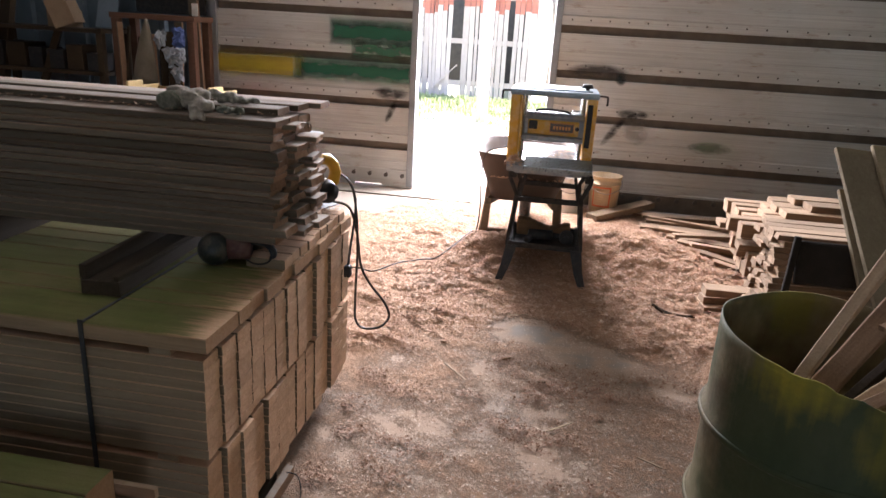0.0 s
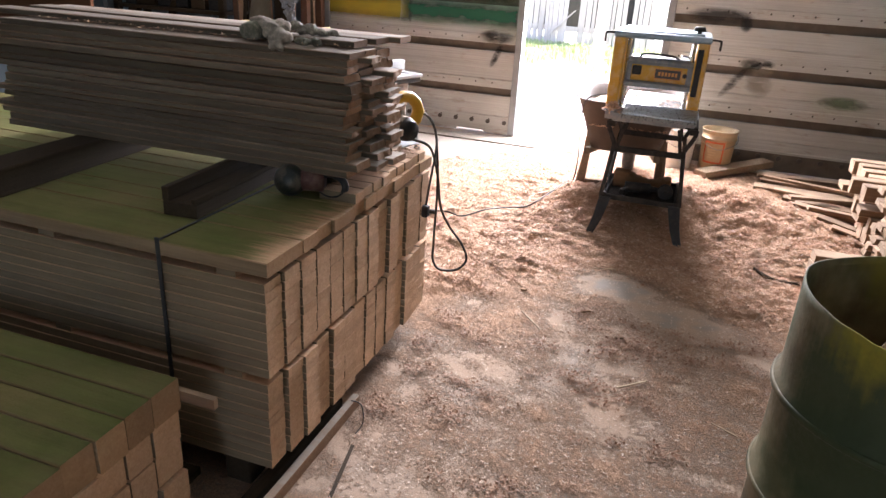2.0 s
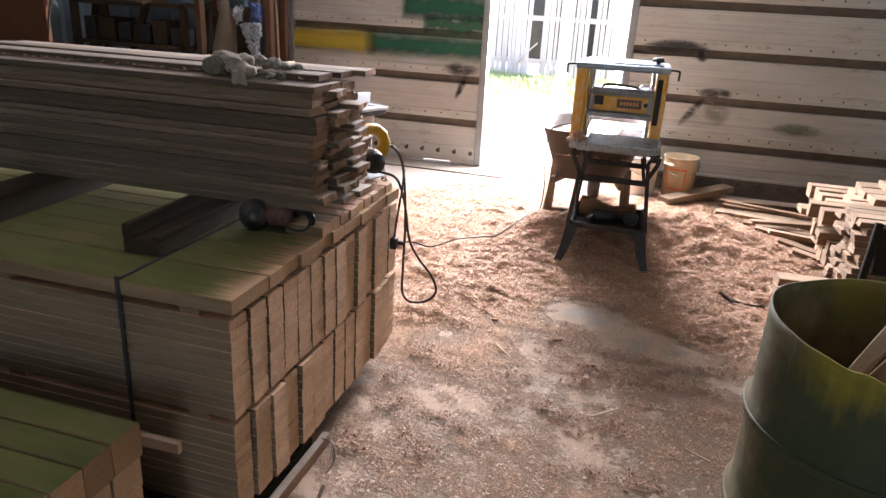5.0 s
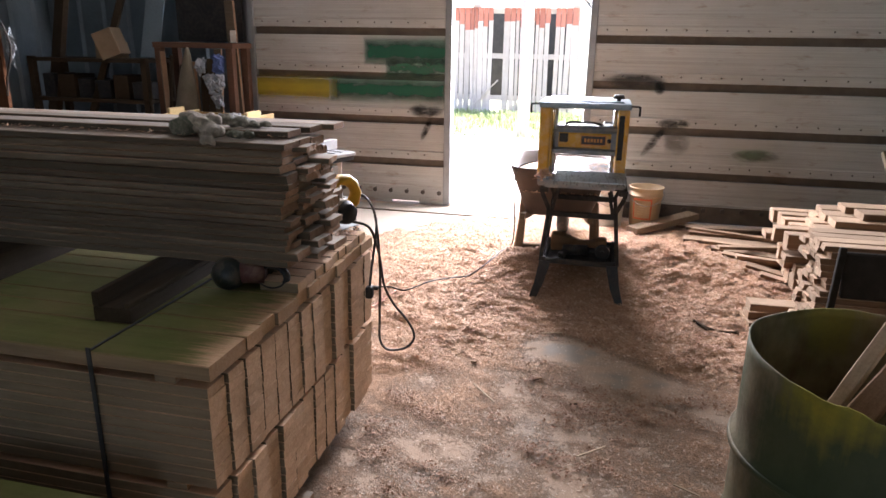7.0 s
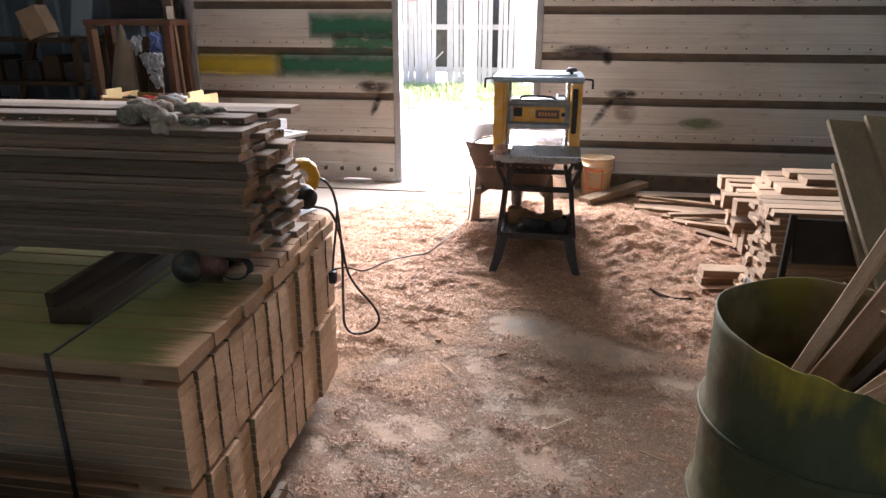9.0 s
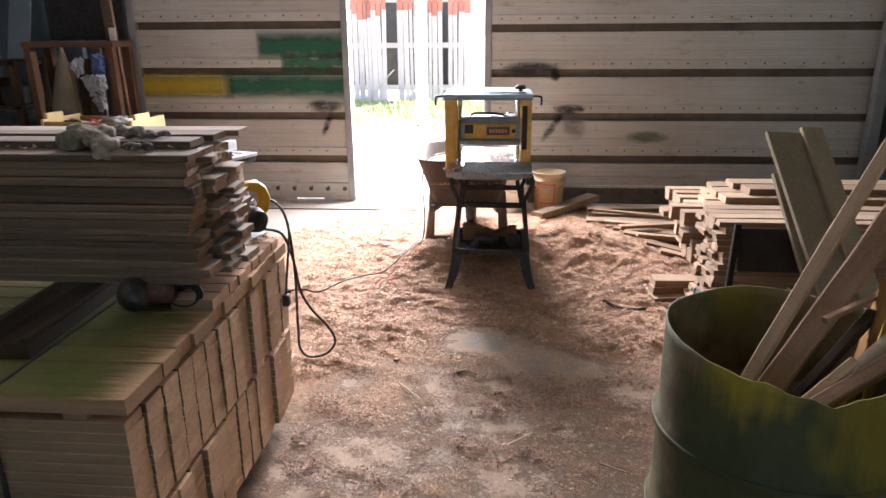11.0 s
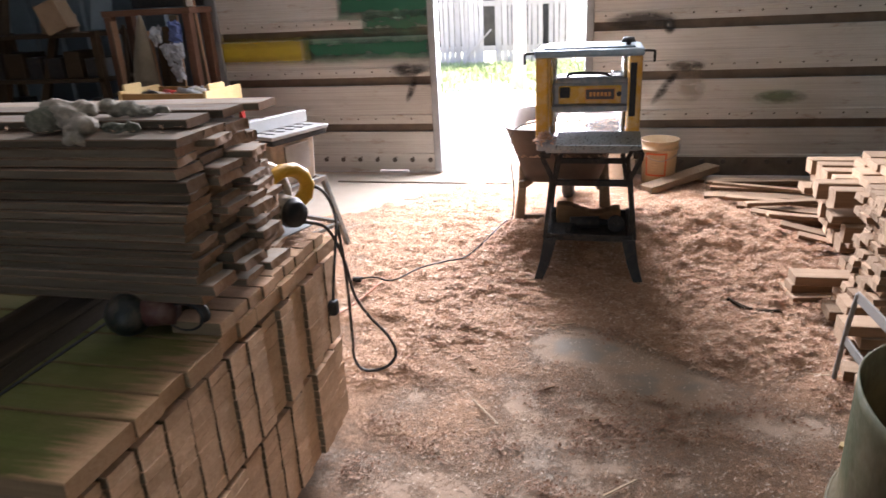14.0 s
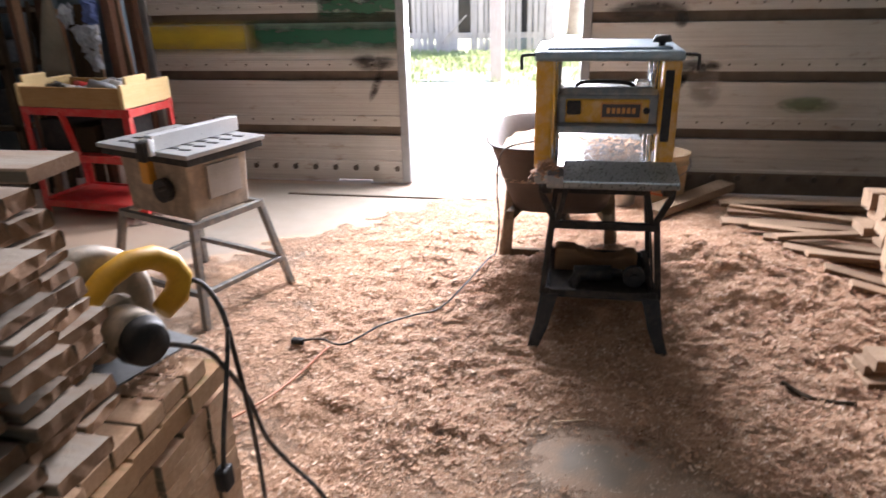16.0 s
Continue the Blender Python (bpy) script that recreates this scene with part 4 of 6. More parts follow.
def build_stand():
    s = thing("work_stand", "black folding steel work stand with splayed feet", "stand")
    y0, y1 = 4.12, 4.56
    for sx in (-1, 1):
        cx = 0.012
        for y, yf in ((y0, 4.07), (y1, 4.63)):
            bm = bmesh.new()
            x = lambda k: cx + sx * k
            bar(bm, (x(0.246), y, 0.735), (x(0.240), y, 0.69), 0.020, 0.024, 0.004)
            bar(bm, (x(0.240), y, 0.692), (x(0.196), y, 0.60), 0.020, 0.024, 0.004)
            bar(bm, (x(0.196), y, 0.605), (x(0.230), y, 0.27), 0.020, 0.024, 0.004)
            bar(bm, (x(0.150), y, 0.725), (x(0.178), y, 0.59), 0.014, 0.02, 0.003)
            part("leg", bm, BLACKSTEEL, s)
            bm = bmesh.new()
            r0 = [(x(0.165), y - 0.02, 0.275), (x(0.235), y - 0.02, 0.275), (x(0.235), y + 0.02, 0.275), (x(0.165), y + 0.02, 0.275)]
            r1 = [(x(0.200), (y + yf) / 2 - 0.02, 0.14), (x(0.256), (y + yf) / 2 - 0.02, 0.14), (x(0.256), (y + yf) / 2 + 0.02, 0.14), (x(0.200), (y + yf) / 2 + 0.02, 0.14)]
            r2 = [(x(0.258), yf - 0.022, 0.0), (x(0.296), yf - 0.022, 0.0), (x(0.296), yf + 0.022, 0.0), (x(0.258), yf + 0.022, 0.0)]
            made = loft(bm, [r0, r1, r2])
            bm.faces.new(made[0])
            bm.faces.new(made[-1])
            part("foot", bm, BLACK, s, "splayed black foot")
        part("side_rail", one_box((cx + sx * 0.21, (y0 + y1) / 2, 0.285), (0.026, y1 - y0 + 0.03, 0.035), bevel=0.004), BLACKSTEEL, s)
        part("top_rail", one_box((cx + sx * 0.225, (y0 + y1) / 2, 0.722), (0.04, y1 - y0 + 0.06, 0.03), bevel=0.004), BLACKSTEEL, s)
        bm = bmesh.new()
        bar(bm, (cx + sx * 0.208, y0 + 0.02, 0.30), (cx + sx * 0.208, y1 - 0.02, 0.57), 0.006, 0.028)
        part("side_brace", bm, BLACKSTEEL, s)
    for y, z, h in ((y0, 0.575, 0.032), (y1, 0.585, 0.032), (y0, 0.278, 0.036), (y1, 0.278, 0.036)):
        part("crossbar", one_box((0.012, y, z), (0.40, 0.022, h), bevel=0.004), BLACKSTEEL, s)
    part("shelf", one_box((0.012, (y0 + y1) / 2, 0.272), (0.40, y1 - y0 - 0.02, 0.012)), BLACKSTEEL, s)
    part("top", one_box((0.012, (y0 + y1) / 2, 0.742), (0.50, y1 - y0 + 0.02, 0.014), bevel=0.003), BLACKSTEEL, s)
    # on its shelf
    bm = bmesh.new()
    for k in range(9):
        u = k / 8
        box(bm, (-0.15 + 0.30 * u, 4.40, 0.315 + 0.012 * math.cos(u * 5)), (0.05, 0.09, 0.085 + 0.024 * math.cos(u * 5)))
    ob = tagged(part("wood_chunk", smooth(bm), timber("brown_chunk", (0.22, 0.12, 0.06), (0.34, 0.2, 0.11))), "brown curved chunk of wood on the stand's shelf", "offcut")
    skin = ob.modifiers.new("skin", 'REMESH')
    skin.mode, skin.voxel_size, skin.use_smooth_shade = 'VOXEL', 0.008, True
    t = thing("hand_drill", "black corded power tool lying on the stand's shelf", "power tool")
    bm = bmesh.new()
    rod(bm, (-0.09, 4.22, 0.325), (0.06, 4.24, 0.325), 0.032, 14)
    rod(bm, (0.06, 4.24, 0.325), (0.11, 4.245, 0.325), 0.020, 12, 0.012)
    part("body", smooth(bm), BLACK, t)
    bm = bmesh.new()
    bar(bm, (-0.07, 4.22, 0.32), (-0.10, 4.15, 0.30), 0.035, 0.04, 0.008)
    part("grip", bm, BLACK, t)
    t2 = thing("clamp_wheel", "dark round clamp wheel on the stand's shelf", "tool")
    bm = bmesh.new()
    rod(bm, (0.15, 4.19, 0.33), (0.15, 4.215, 0.33), 0.045, 20)
    rod(bm, (0.15, 4.175, 0.33), (0.15, 4.23, 0.33), 0.015, 12)
    part("disc", bm, BLACK, t2)


def build_planer():
    p = thing("thickness_planer", "yellow and grey bench thickness planer with black crank knob", "planer", at=pose(0, 0, 0.7495))
    bm = bmesh.new()
    box(bm, (-0.01, 4.28, 0.035), (0.50, 0.42, 0.07), None, 0.01)
    box(bm, (-0.01, 4.05, 0.03), (0.40, 0.10, 0.05), None, 0.008)
    part("base", bm, TOOLGREY, p, "dark grey cast base")
    part("bed", one_box((-0.012, 4.26, 0.079), (0.335, 0.46, 0.012), bevel=0.003), POLISHED, p, "polished steel bed")
    bm = bmesh.new()
    tip = Matrix.Translation((0.045, 4.02, 0.106)) @ pose(0, 0, 0, 11)
    box(bm, (0, -0.085, 0), (0.39, 0.17, 0.010), tip, 0.003)
    box(bm, (0, -0.166, -0.009), (0.39, 0.010, 0.024), tip, 0.003)
    part("infeed_table", bm, DARKBED, p, "dark folding feed table")
    bm = bmesh.new()
    box(bm, (-0.012, 4.62, 0.07), (0.35, 0.24, 0.012), None, 0.003)
    part("outfeed_table", bm, DARKBED, p, "dark folding feed table")
    for x in (-0.232, 0.205):
        for y in (4.10, 4.40):
            bm = bmesh.new()
            box(bm, (x, y, 0.26), (0.062, 0.085, 0.40), None, 0.012)
            part("column", bm, YELLOW, p, "chipped yellow side column")
        bm = bmesh.new()
        sx = -1 if x < 0 else 1
        rod(bm, (x - sx * 0.045, 4.17, 0.07), (x - sx * 0.045, 4.17, 0.46), 0.011, 12)
        rod(bm, (x - sx * 0.045, 4.33, 0.07), (x - sx * 0.045, 4.33, 0.46), 0.011, 12)
        part("lift_screw", bm, POLISHED, p, "steel lifting screws")
        part("side_cover", one_box((x + sx * 0.028, 4.25, 0.25), (0.012, 0.22, 0.30), bevel=0.004), BLACK if sx > 0 else YELLOW, p)
        tube("hook_handle", [(x + sx * 0.03, 4.06, 0.478), (x + sx * 0.075, 4.06, 0.475), (x + sx * 0.082, 4.06, 0.465), (x + sx * 0.082, 4.06, 0.425)], 0.006, BLACKSTEEL, p, "bent black steel carrying hook")
    bm = bmesh.new()
    box(bm, (-0.013, 4.25, 0.472), (0.515, 0.40, 0.036), None, 0.012)
    box(bm, (-0.013, 4.25, 0.493), (0.43, 0.33, 0.012), None, 0.005)
    part("top_cover", bm, TOPBLUE, p, "dusty blue-grey top cover")
    # black strip added to darken the right column's front
    part("column_cover_strip", one_box((0.196, 4.053, 0.30), (0.030, 0.012, 0.25), bevel=0.004), BLACK, p, "black cover strip on the right column")
    knob = bmesh.new()
    rod(knob, (0.17, 4.14, 0.49), (0.17, 4.14, 0.515), 0.012, 12)
    rod(knob, (0.17, 4.14, 0.512), (0.17, 4.14, 0.534), 0.034, 20, 0.026)
    part("crank_knob", smooth(knob), BLACK, p, "black crank knob")
    bm = bmesh.new()
    box(bm, (0.0, 4.235, 0.265), (0.372, 0.19, 0.12), None, 0.012)
    box(bm, (0.0, 4.22, 0.205), (0.372, 0.24, 0.03), None, 0.008)
    box(bm, (0.0, 4.235, 0.328), (0.352, 0.17, 0.045), None, 0.018)
    h = part("cutterhead", bm, TOOLGREY, p, "grey cutterhead carriage")
    part("front_panel", one_box((-0.005, 4.134, 0.268), (0.30, 0.016, 0.088), bevel=0.006), YELLOW, h, "yellow front panel")
    part("switch", one_box((-0.125, 4.122, 0.282), (0.05, 0.02, 0.05), bevel=0.005), BLACK, h, "black switch")
    bm = bmesh.new()
    for c, s in (((0.045, 4.125, 0.272), (0.135, 0.006, 0.048)),):
        box(bm, c, s)
    part("name_plate", bm, PLATE, h, "dark name plate with pale bars")
    bm = bmesh.new()
    for k in range(6):
        box(bm, (0.0 + 0.018 * k, 4.1205, 0.272), (0.012, 0.004, 0.02))
    part("plate_marks", bm, ORANGE_LINE, h, "orange bars")
    bm = bmesh.new()
    for c, s in (((0.045, 4.1212, 0.299), (0.139, 0.004, 0.006)), ((0.045, 4.1212, 0.245), (0.139, 0.004, 0.006)), ((-0.025, 4.1212, 0.272), (0.005, 0.004, 0.06)), ((0.115, 4.1212, 0.272), (0.005, 0.004, 0.06))):
        box(bm, c, s)
    part("plate_border", bm, ORANGE_LINE, h, "orange border")
    bm = bmesh.new()
    rod(bm, (0.135, 4.118, 0.272), (0.135, 4.132, 0.272), 0.012, 14)
    part("dial", bm, BLACK, h)
    tube("grip_bar", [(-0.12, 4.18, 0.345), (-0.105, 4.17, 0.365), (-0.05, 4.17, 0.37), (0.06, 4.17, 0.365), (0.09, 4.18, 0.348)], 0.007, BLACK, h, "black lifting bar")
    bm = bmesh.new()
    box(bm, (0.12, 4.2, 0.358), (0.05, 0.05, 0.03), None, 0.006)
    part("dust_port", bm, POLISHED, h)


def wood_curl(x, y, z, size, r):
    """One thin curled shaving."""
    a = r.uniform(0, math.tau)
    ca, sa = math.cos(a), math.sin(a)
    tilt = r.uniform(-0.5, 0.5)
    w = size * r.uniform(0.15, 0.38)
    curl = r.uniform(0.3, 2.4)
    n = 3
    rows = []
    for k in range(n + 1):
        u = (k / n - 0.5) * curl
        px, pz = size * math.sin(u) / max(curl, 0.5), size * (1 - math.cos(u)) / max(curl, 0.5)
        row = []
        for s in (-1, 1):
            py = s * w * 0.5
            row.append((x + px * ca - py * sa, y + px * sa + py * ca, z + 0.0015 + abs(pz) + py * tilt * 0.6 + abs(tilt) * w * 0.3))
        rows.append(row)
    return rows


def scatter(name, label, spots, mat, seed):
    """Many shavings as one mesh; spots: function giving x, y, z, size."""
    r = random.Random(seed)
    verts, faces = [], []
    for x, y, z, size in spots(r):
        rows = wood_curl(x, y, z, size, r)
        o = len(verts)
        for row in rows:
            verts += row
        for k in range(len(rows) - 1):
            faces.append((o + 2 * k, o + 2 * k + 1, o + 2 * k + 3, o + 2 * k + 2))
    me = bpy.data.meshes.new(name)
    me.from_pydata(verts, [], faces)
    me.materials.append(mat)
    return tagged(new(name, me), label, "wood shavings", kind="stuff")


def chip_material(name, dark):
    m, nt, b = material(name, 0.85)
    geo = nt.nodes.new("ShaderNodeNewGeometry")
    col = ramp(nt, geo.outputs["Random Per Island"], [(0.0, (0.31, 0.15, 0.08)), (0.15, (0.50, 0.285, 0.17)), (0.5, (0.62, 0.395, 0.25)), (0.85, (0.68, 0.46, 0.31)), (1.0, (0.84, 0.67, 0.51))])
    col = mix(nt, dark, col, (0.13, 0.052, 0.022))
    nt.links.new(mix(nt, 0.25 * (1 - dark), col, mix(nt, noise_tex(nt, place(nt), 120.0), (0.34, 0.19, 0.115), (0.64, 0.44, 0.30))), b.inputs["Base Color"])
    return m


CHIPS = chip_material("wood_chips", 0.0)
DAMP = chip_material("damp_wood_chips", 0.58)
PALEFLECK = worn("pale_wood_flecks", (0.56, 0.42, 0.30), (0.74, 0.60, 0.47), 0.85, 0, 40)


def chip_spots(r):
    n = 0
    while n < 105000:
        if r.random() < 0.72:
            a, q = r.uniform(0, math.tau), 2.0 * math.sqrt(r.random())
            x, y = 0.15 + q * math.cos(a), 4.45 + q * math.sin(a)
        else:
            x, y = r.uniform(-0.78, 1.55), r.uniform(0.9, 5.0)
        if x < -2.25 or x > 1.7 or y > 6.35 or (x < -0.79 and y < 2.7):
            continue
        c = litter(x, y)
        if c < r.uniform(0.25, 0.95):
            continue
        n += 1
        size = (0.004 + 0.012 * r.random() ** 2 if y < 3.2 and c < 0.7 else 0.006 + 0.025 * r.random() ** 2)
        yield x, y, rise(x, y) + r.uniform(-0.001, 0.006), size


CLUMPS = ((-0.13, 3.05, 0.03), (0.12, 2.84, 0.07), (0.20, 2.78, 0.06), (0.05, 2.72, 0.06), (-0.02, 2.42, 0.07), (-0.10, 2.46, 0.06), (-0.66, 2.26, 0.05), (-0.70, 2.72, 0.06),
          (0.52, 3.0, 0.05), (-0.74, 2.45, 0.06), (0.65, 3.02, 0.05), (-0.25, 2.66, 0.05), (0.36, 2.80, 0.05), (0.16, 2.40, 0.05), (-0.72, 1.95, 0.05), (0.3, 2.1, 0.05), (-0.45, 2.0, 0.04))


def clump_spots(r):
    """Dark, damp lumps of shavings, in runs, and the larger heaps that lie by themselves."""
    for x, y, wide in CLUMPS:
        for j in range(int(2200 * wide)):
            px, py = x + r.gauss(0, wide), y + r.gauss(0, wide * 0.55)
            if px < -0.77 and py < 2.75:
                continue
            yield px, py, rise(px, py) + r.uniform(0, 0.026) * math.exp(-((px - x) / wide) ** 2), r.uniform(0.008, 0.028)
    for k in range(650):
        x, y = r.uniform(-0.75, 1.5), r.uniform(1.0, 4.2)
        if litter(x, y) < 0.2 or noise.noise(Vector((x * 2.3, y * 3.0, 9.0))) < r.uniform(-0.15, 0.35):
            continue
        a, long = r.uniform(-0.6, 0.6), r.uniform(0.02, 0.075)
        for j in range(r.randint(14, 60)):
            u, w = r.gauss(0, long), r.gauss(0, 0.016)
            px, py = x + u * math.cos(a) - w * math.sin(a), y + u * math.sin(a) + w * math.cos(a)
            if px < -0.77 and py < 2.75:
                continue
            yield px, py, rise(px, py) + r.uniform(0, 0.016) * math.exp(-(u / long) ** 2), r.uniform(0.008, 0.024)


def fleck_spots(r):
    for k in range(30000):
        x, y = r.uniform(-0.76, 1.4), 0.9 + 3.2 * r.random()
        if (x < -0.70 and y < 2.7) or litter(x, y) < r.uniform(-0.15, 0.3):
            continue
        yield x, y, rise(x, y) + 0.001, 0.003 + 0.013 * r.random() ** 3


def heap_spots(cx, cy, sx, sy, z0, h, count, size=0.03):
    def spots(r):
        for k in range(count):
            u, v = r.gauss(0, 0.45), r.gauss(0, 0.45)
            q = max(0.0, 1 - u * u - v * v)
            if abs(u) < 1 and abs(v) < 1:
                yield cx + u * sx, cy + v * sy, z0 + h * q * r.uniform(0.6, 1.0), size * r.uniform(0.5, 1.2)
    return spots


def build_wheelbarrow():
    w = thing("wheelbarrow", "old rusty brown wheelbarrow with wooden handles, filled with shavings", "wheelbarrow")
    bm = bmesh.new()
    cx, cy = -0.175, 5.06

    def ring(hx, hy, z, dx=0.0):
        pts = []
        for k in range(24):
            a = k * math.tau / 24
            c, s = math.cos(a), math.sin(a)
            pts.append((cx + dx + hx * math.copysign(abs(c) ** 0.45, c), cy + hy * math.copysign(abs(s) ** 0.45, s), z))
        return pts
    made = loft(bm, [ring(0.235, 0.30, 0.40), ring(0.27, 0.35, 0.50), ring(0.352, 0.45, 0.745), ring(0.368, 0.465, 0.75), ring(0.345, 0.44, 0.752), ring(0.262, 0.34, 0.51), ring(0.225, 0.29, 0.415)])
    bm.faces.new(made[0])
    bm.faces.new(made[-1])
    part("tub", smooth(bm), BROWNTUB, w, "rusty brown steel tub")
    for sx in (-1, 1):
        bm = bmesh.new()
        bar(bm, (cx + sx * 0.235, cy - 0.33, 0.39), (cx + sx * 0.10, cy + 0.75, 0.27), 0.04, 0.045, 0.005)
        part("handle", bm, HANDLEWOOD, w, "worn wooden handle")
        bm = bmesh.new()
        bar(bm, (cx + sx * 0.245, cy - 0.12, 0.53), (cx + sx * 0.27, cy - 0.14, 0.0), 0.05, 0.035, 0.004, (0, 1, 0))
        bar(bm, (cx + sx * 0.27, cy + 0.10, 0.42), (cx + sx * 0.30, cy - 0.10, 0.06), 0.03, 0.03, 0.003, (0, 1, 0))
        part("leg", bm, HANDLEWOOD, w, "wooden leg")
    part("leg_brace", one_box((cx, cy - 0.13, 0.12), (0.50, 0.03, 0.04), bevel=0.003), HANDLEWOOD, w)
    bm = bmesh.new()
    made = []
    rings = []
    for k in range(20):
        a = k * math.tau / 20
        rings.append([(cx + 0.045 * math.cos(b2), cy + 0.72 + (0.155 + 0.045 * math.sin(b2)) * math.cos(a), 0.20 + (0.155 + 0.045 * math.sin(b2)) * math.sin(a)) for b2 in (j * math.tau / 8 for j in range(8))])
    rings.append(rings[0])
    loft(bm, rings)
    bmesh.ops.remove_doubles(bm, verts=bm.verts, dist=1e-5)
    wheel = part("tyre", smooth(bm), BLACK, w, "black rubber tyre")
    bm = bmesh.new()
    rod(bm, (cx - 0.03, cy + 0.72, 0.20), (cx + 0.03, cy + 0.72, 0.20), 0.115, 20)
    rod(bm, (cx - 0.12, cy + 0.72, 0.20), (cx + 0.12, cy + 0.72, 0.20), 0.012, 10)
    part("rim", bm, GALV, wheel)
    scatter("shavings_heap", "heap of curled wood shavings in the wheelbarrow", heap_spots(cx, cy, 0.32, 0.42, 0.58, 0.15, 2600, 0.035), CHIPS, 21)
    bm = bmesh.new()
    made = loft(bm, [ring(0.31, 0.40, 0.655), ring(0.24, 0.31, 0.69), ring(0.12, 0.16, 0.71)])
    bm.faces.new(made[-1])
    for v in bm.verts:
        v.co.z += 0.025 * noise.noise(v.co * 14)
    tagged(part("sawdust_fill", smooth(bm), SHAVINGS), "mound of sawdust filling the wheelbarrow", "sawdust", kind="stuff")


def bucket(name, label, x, y, r, h, mat, square=False):
    b = thing(name, label, "bucket", at=pose(x, y, 0))
    bm = bmesh.new()
    prof = [(r * 0.86, 0), (r * 0.87, 0.004), (r * 0.97, h * 0.80), (r * 1.03, h * 0.80), (r * 1.03, h * 0.82), (r * 0.98, h * 0.82), (r, h * 0.97), (r * 1.05, h * 0.97), (r * 1.05, h), (r * 0.97, h), (r * 0.84, 0.02)]
    made = loft(bm, [[(q * math.cos(a), q * math.sin(a), z) for a in (k * math.tau / 32 for k in range(32))] for q, z in prof])
    bm.faces.new(made[0])
    bm.faces.new(made[-1])
    body = part("body", smooth(bm), mat, b)
    tube("bail", [(-r * 1.05, 0, h * 0.88), (-r * 0.95, -r * 0.5, h * 0.72), (0, -r * 1.1, h * 0.60), (r * 0.95, -r * 0.5, h * 0.72), (r * 1.05, 0, h * 0.88)], 0.003, GALV, b, "thin wire bail")
    if square:
        # an orange-red printed frame with bars of small print
        def wrap(u, z, o=0.0025):
            a = -math.pi / 2 - 0.25 + u
            q = r * (0.87 + 0.10 * z / (h * 0.8)) + o
            return (q * math.cos(a), q * math.sin(a), z)
        bm = bmesh.new()
        for u0, u1, z0, z1 in ((-0.62, 0.62, 0.265, 0.28), (-0.62, 0.62, 0.095, 0.11), (-0.62, -0.52, 0.11, 0.265), (0.52, 0.62, 0.11, 0.265)):
            n = 10
            loft(bm, [[wrap(u0 + (u1 - u0) * k / n, z) for k in range(n + 1)] for z in (z0, z1)], closed=False)
        part("label_frame", bm, REDPRINT, b, "orange-red printed square")
        bm = bmesh.new()
        for j in range(5):
            loft(bm, [[wrap(-0.3 + 0.6 * k / 6 * (0.6 + 0.08 * j), z, 0.0027) for k in range(7)] for z in (0.14 + 0.022 * j, 0.15 + 0.022 * j)], closed=False)
        part("label_print", bm, worn("faded_print", (0.5, 0.36, 0.2), (0.56, 0.42, 0.26), 0.6), b, "faded bars of print")
    return b


def build_centre():
    build_stand()
    build_planer()
    build_wheelbarrow()
    bucket("bucket", "cream plastic bucket with an orange-red printed square", 0.51, 6.22, 0.142, 0.37, CREAMPLASTIC, True)
    bucket("bucket", "dusty white plastic bucket beside the wheelbarrow", 0.20, 6.2, 0.135, 0.34, WHITEPLASTIC)
    floor_board("plank", "thick weathered plank lying against the bucket", (0.40, 5.88, 0.02), (0.95, 6.40, 0.07), 0.13, 0.055, HANDLEWOOD)
    scatter("wood_shavings", "loose curled wood shavings strewn over the concrete floor", chip_spots, CHIPS, 8)
    scatter("shaving_clumps", "small clumps of damp wood shavings on the floor", clump_spots, DAMP, 9)
    scatter("pale_flecks", "small pale wood flecks scattered over the near floor", fleck_spots, PALEFLECK, 12)
    scatter("planer_shavings", "shavings heaped on the planer's bed and base", heap_spots(-0.03, 4.33, 0.22, 0.16, 0.836, 0.03, 260, 0.03), CHIPS, 10)
    scatter("base_shavings", "shavings caught beside the planer's column", heap_spots(-0.215, 3.99, 0.06, 0.06, 0.80, 0.06, 160, 0.03), CHIPS, 11)


build_centre()

# ---- the saws, the rack and the cords ----
SAWTOP = worn("grey_saw_table", (0.30, 0.31, 0.31), (0.42, 0.43, 0.43), 0.4, 0.5, 9, 0.1, (0.5, 0.42, 0.33), 0.4)
SAWBODY = worn("brown_dusty_saw_body", (0.20, 0.15, 0.11), (0.32, 0.25, 0.19), 0.7, 0, 6, 0.2, (0.5, 0.38, 0.26), 0.5)
LEGSTEEL = worn("grey_leg_steel", (0.13, 0.13, 0.12), (0.22, 0.22, 0.21), 0.45, 0.5, 8, 0.2, (0.45, 0.35, 0.25), 0.3)
FENCE = worn("pale_aluminium", (0.62, 0.63, 0.63), (0.72, 0.73, 0.73), 0.35, 0.6, 9, 0.1)
RED = worn("red_rack_paint", (0.42, 0.02, 0.02), (0.58, 0.04, 0.035), 0.4, 0, 7, 0.15, (0.4, 0.28, 0.2), 0.2)
TRAYWOOD = timber("tray_pine", (0.40, 0.23, 0.09), (0.56, 0.36, 0.16), "x")
TRAYPALE = timber("tray_end_pine", (0.66, 0.47, 0.20), (0.80, 0.62, 0.34), "y")
GUARD = worn("dusty_guard_metal", (0.20, 0.165, 0.125), (0.33, 0.28, 0.22), 0.6, 0.4, 12, 0.3, (0.5, 0.38, 0.27), 0.4)
SAWYELLOW = worn("yellow_saw_plastic", (0.58, 0.29, 0.008), (0.70, 0.38, 0.015), 0.5, 0, 9, 0.1)
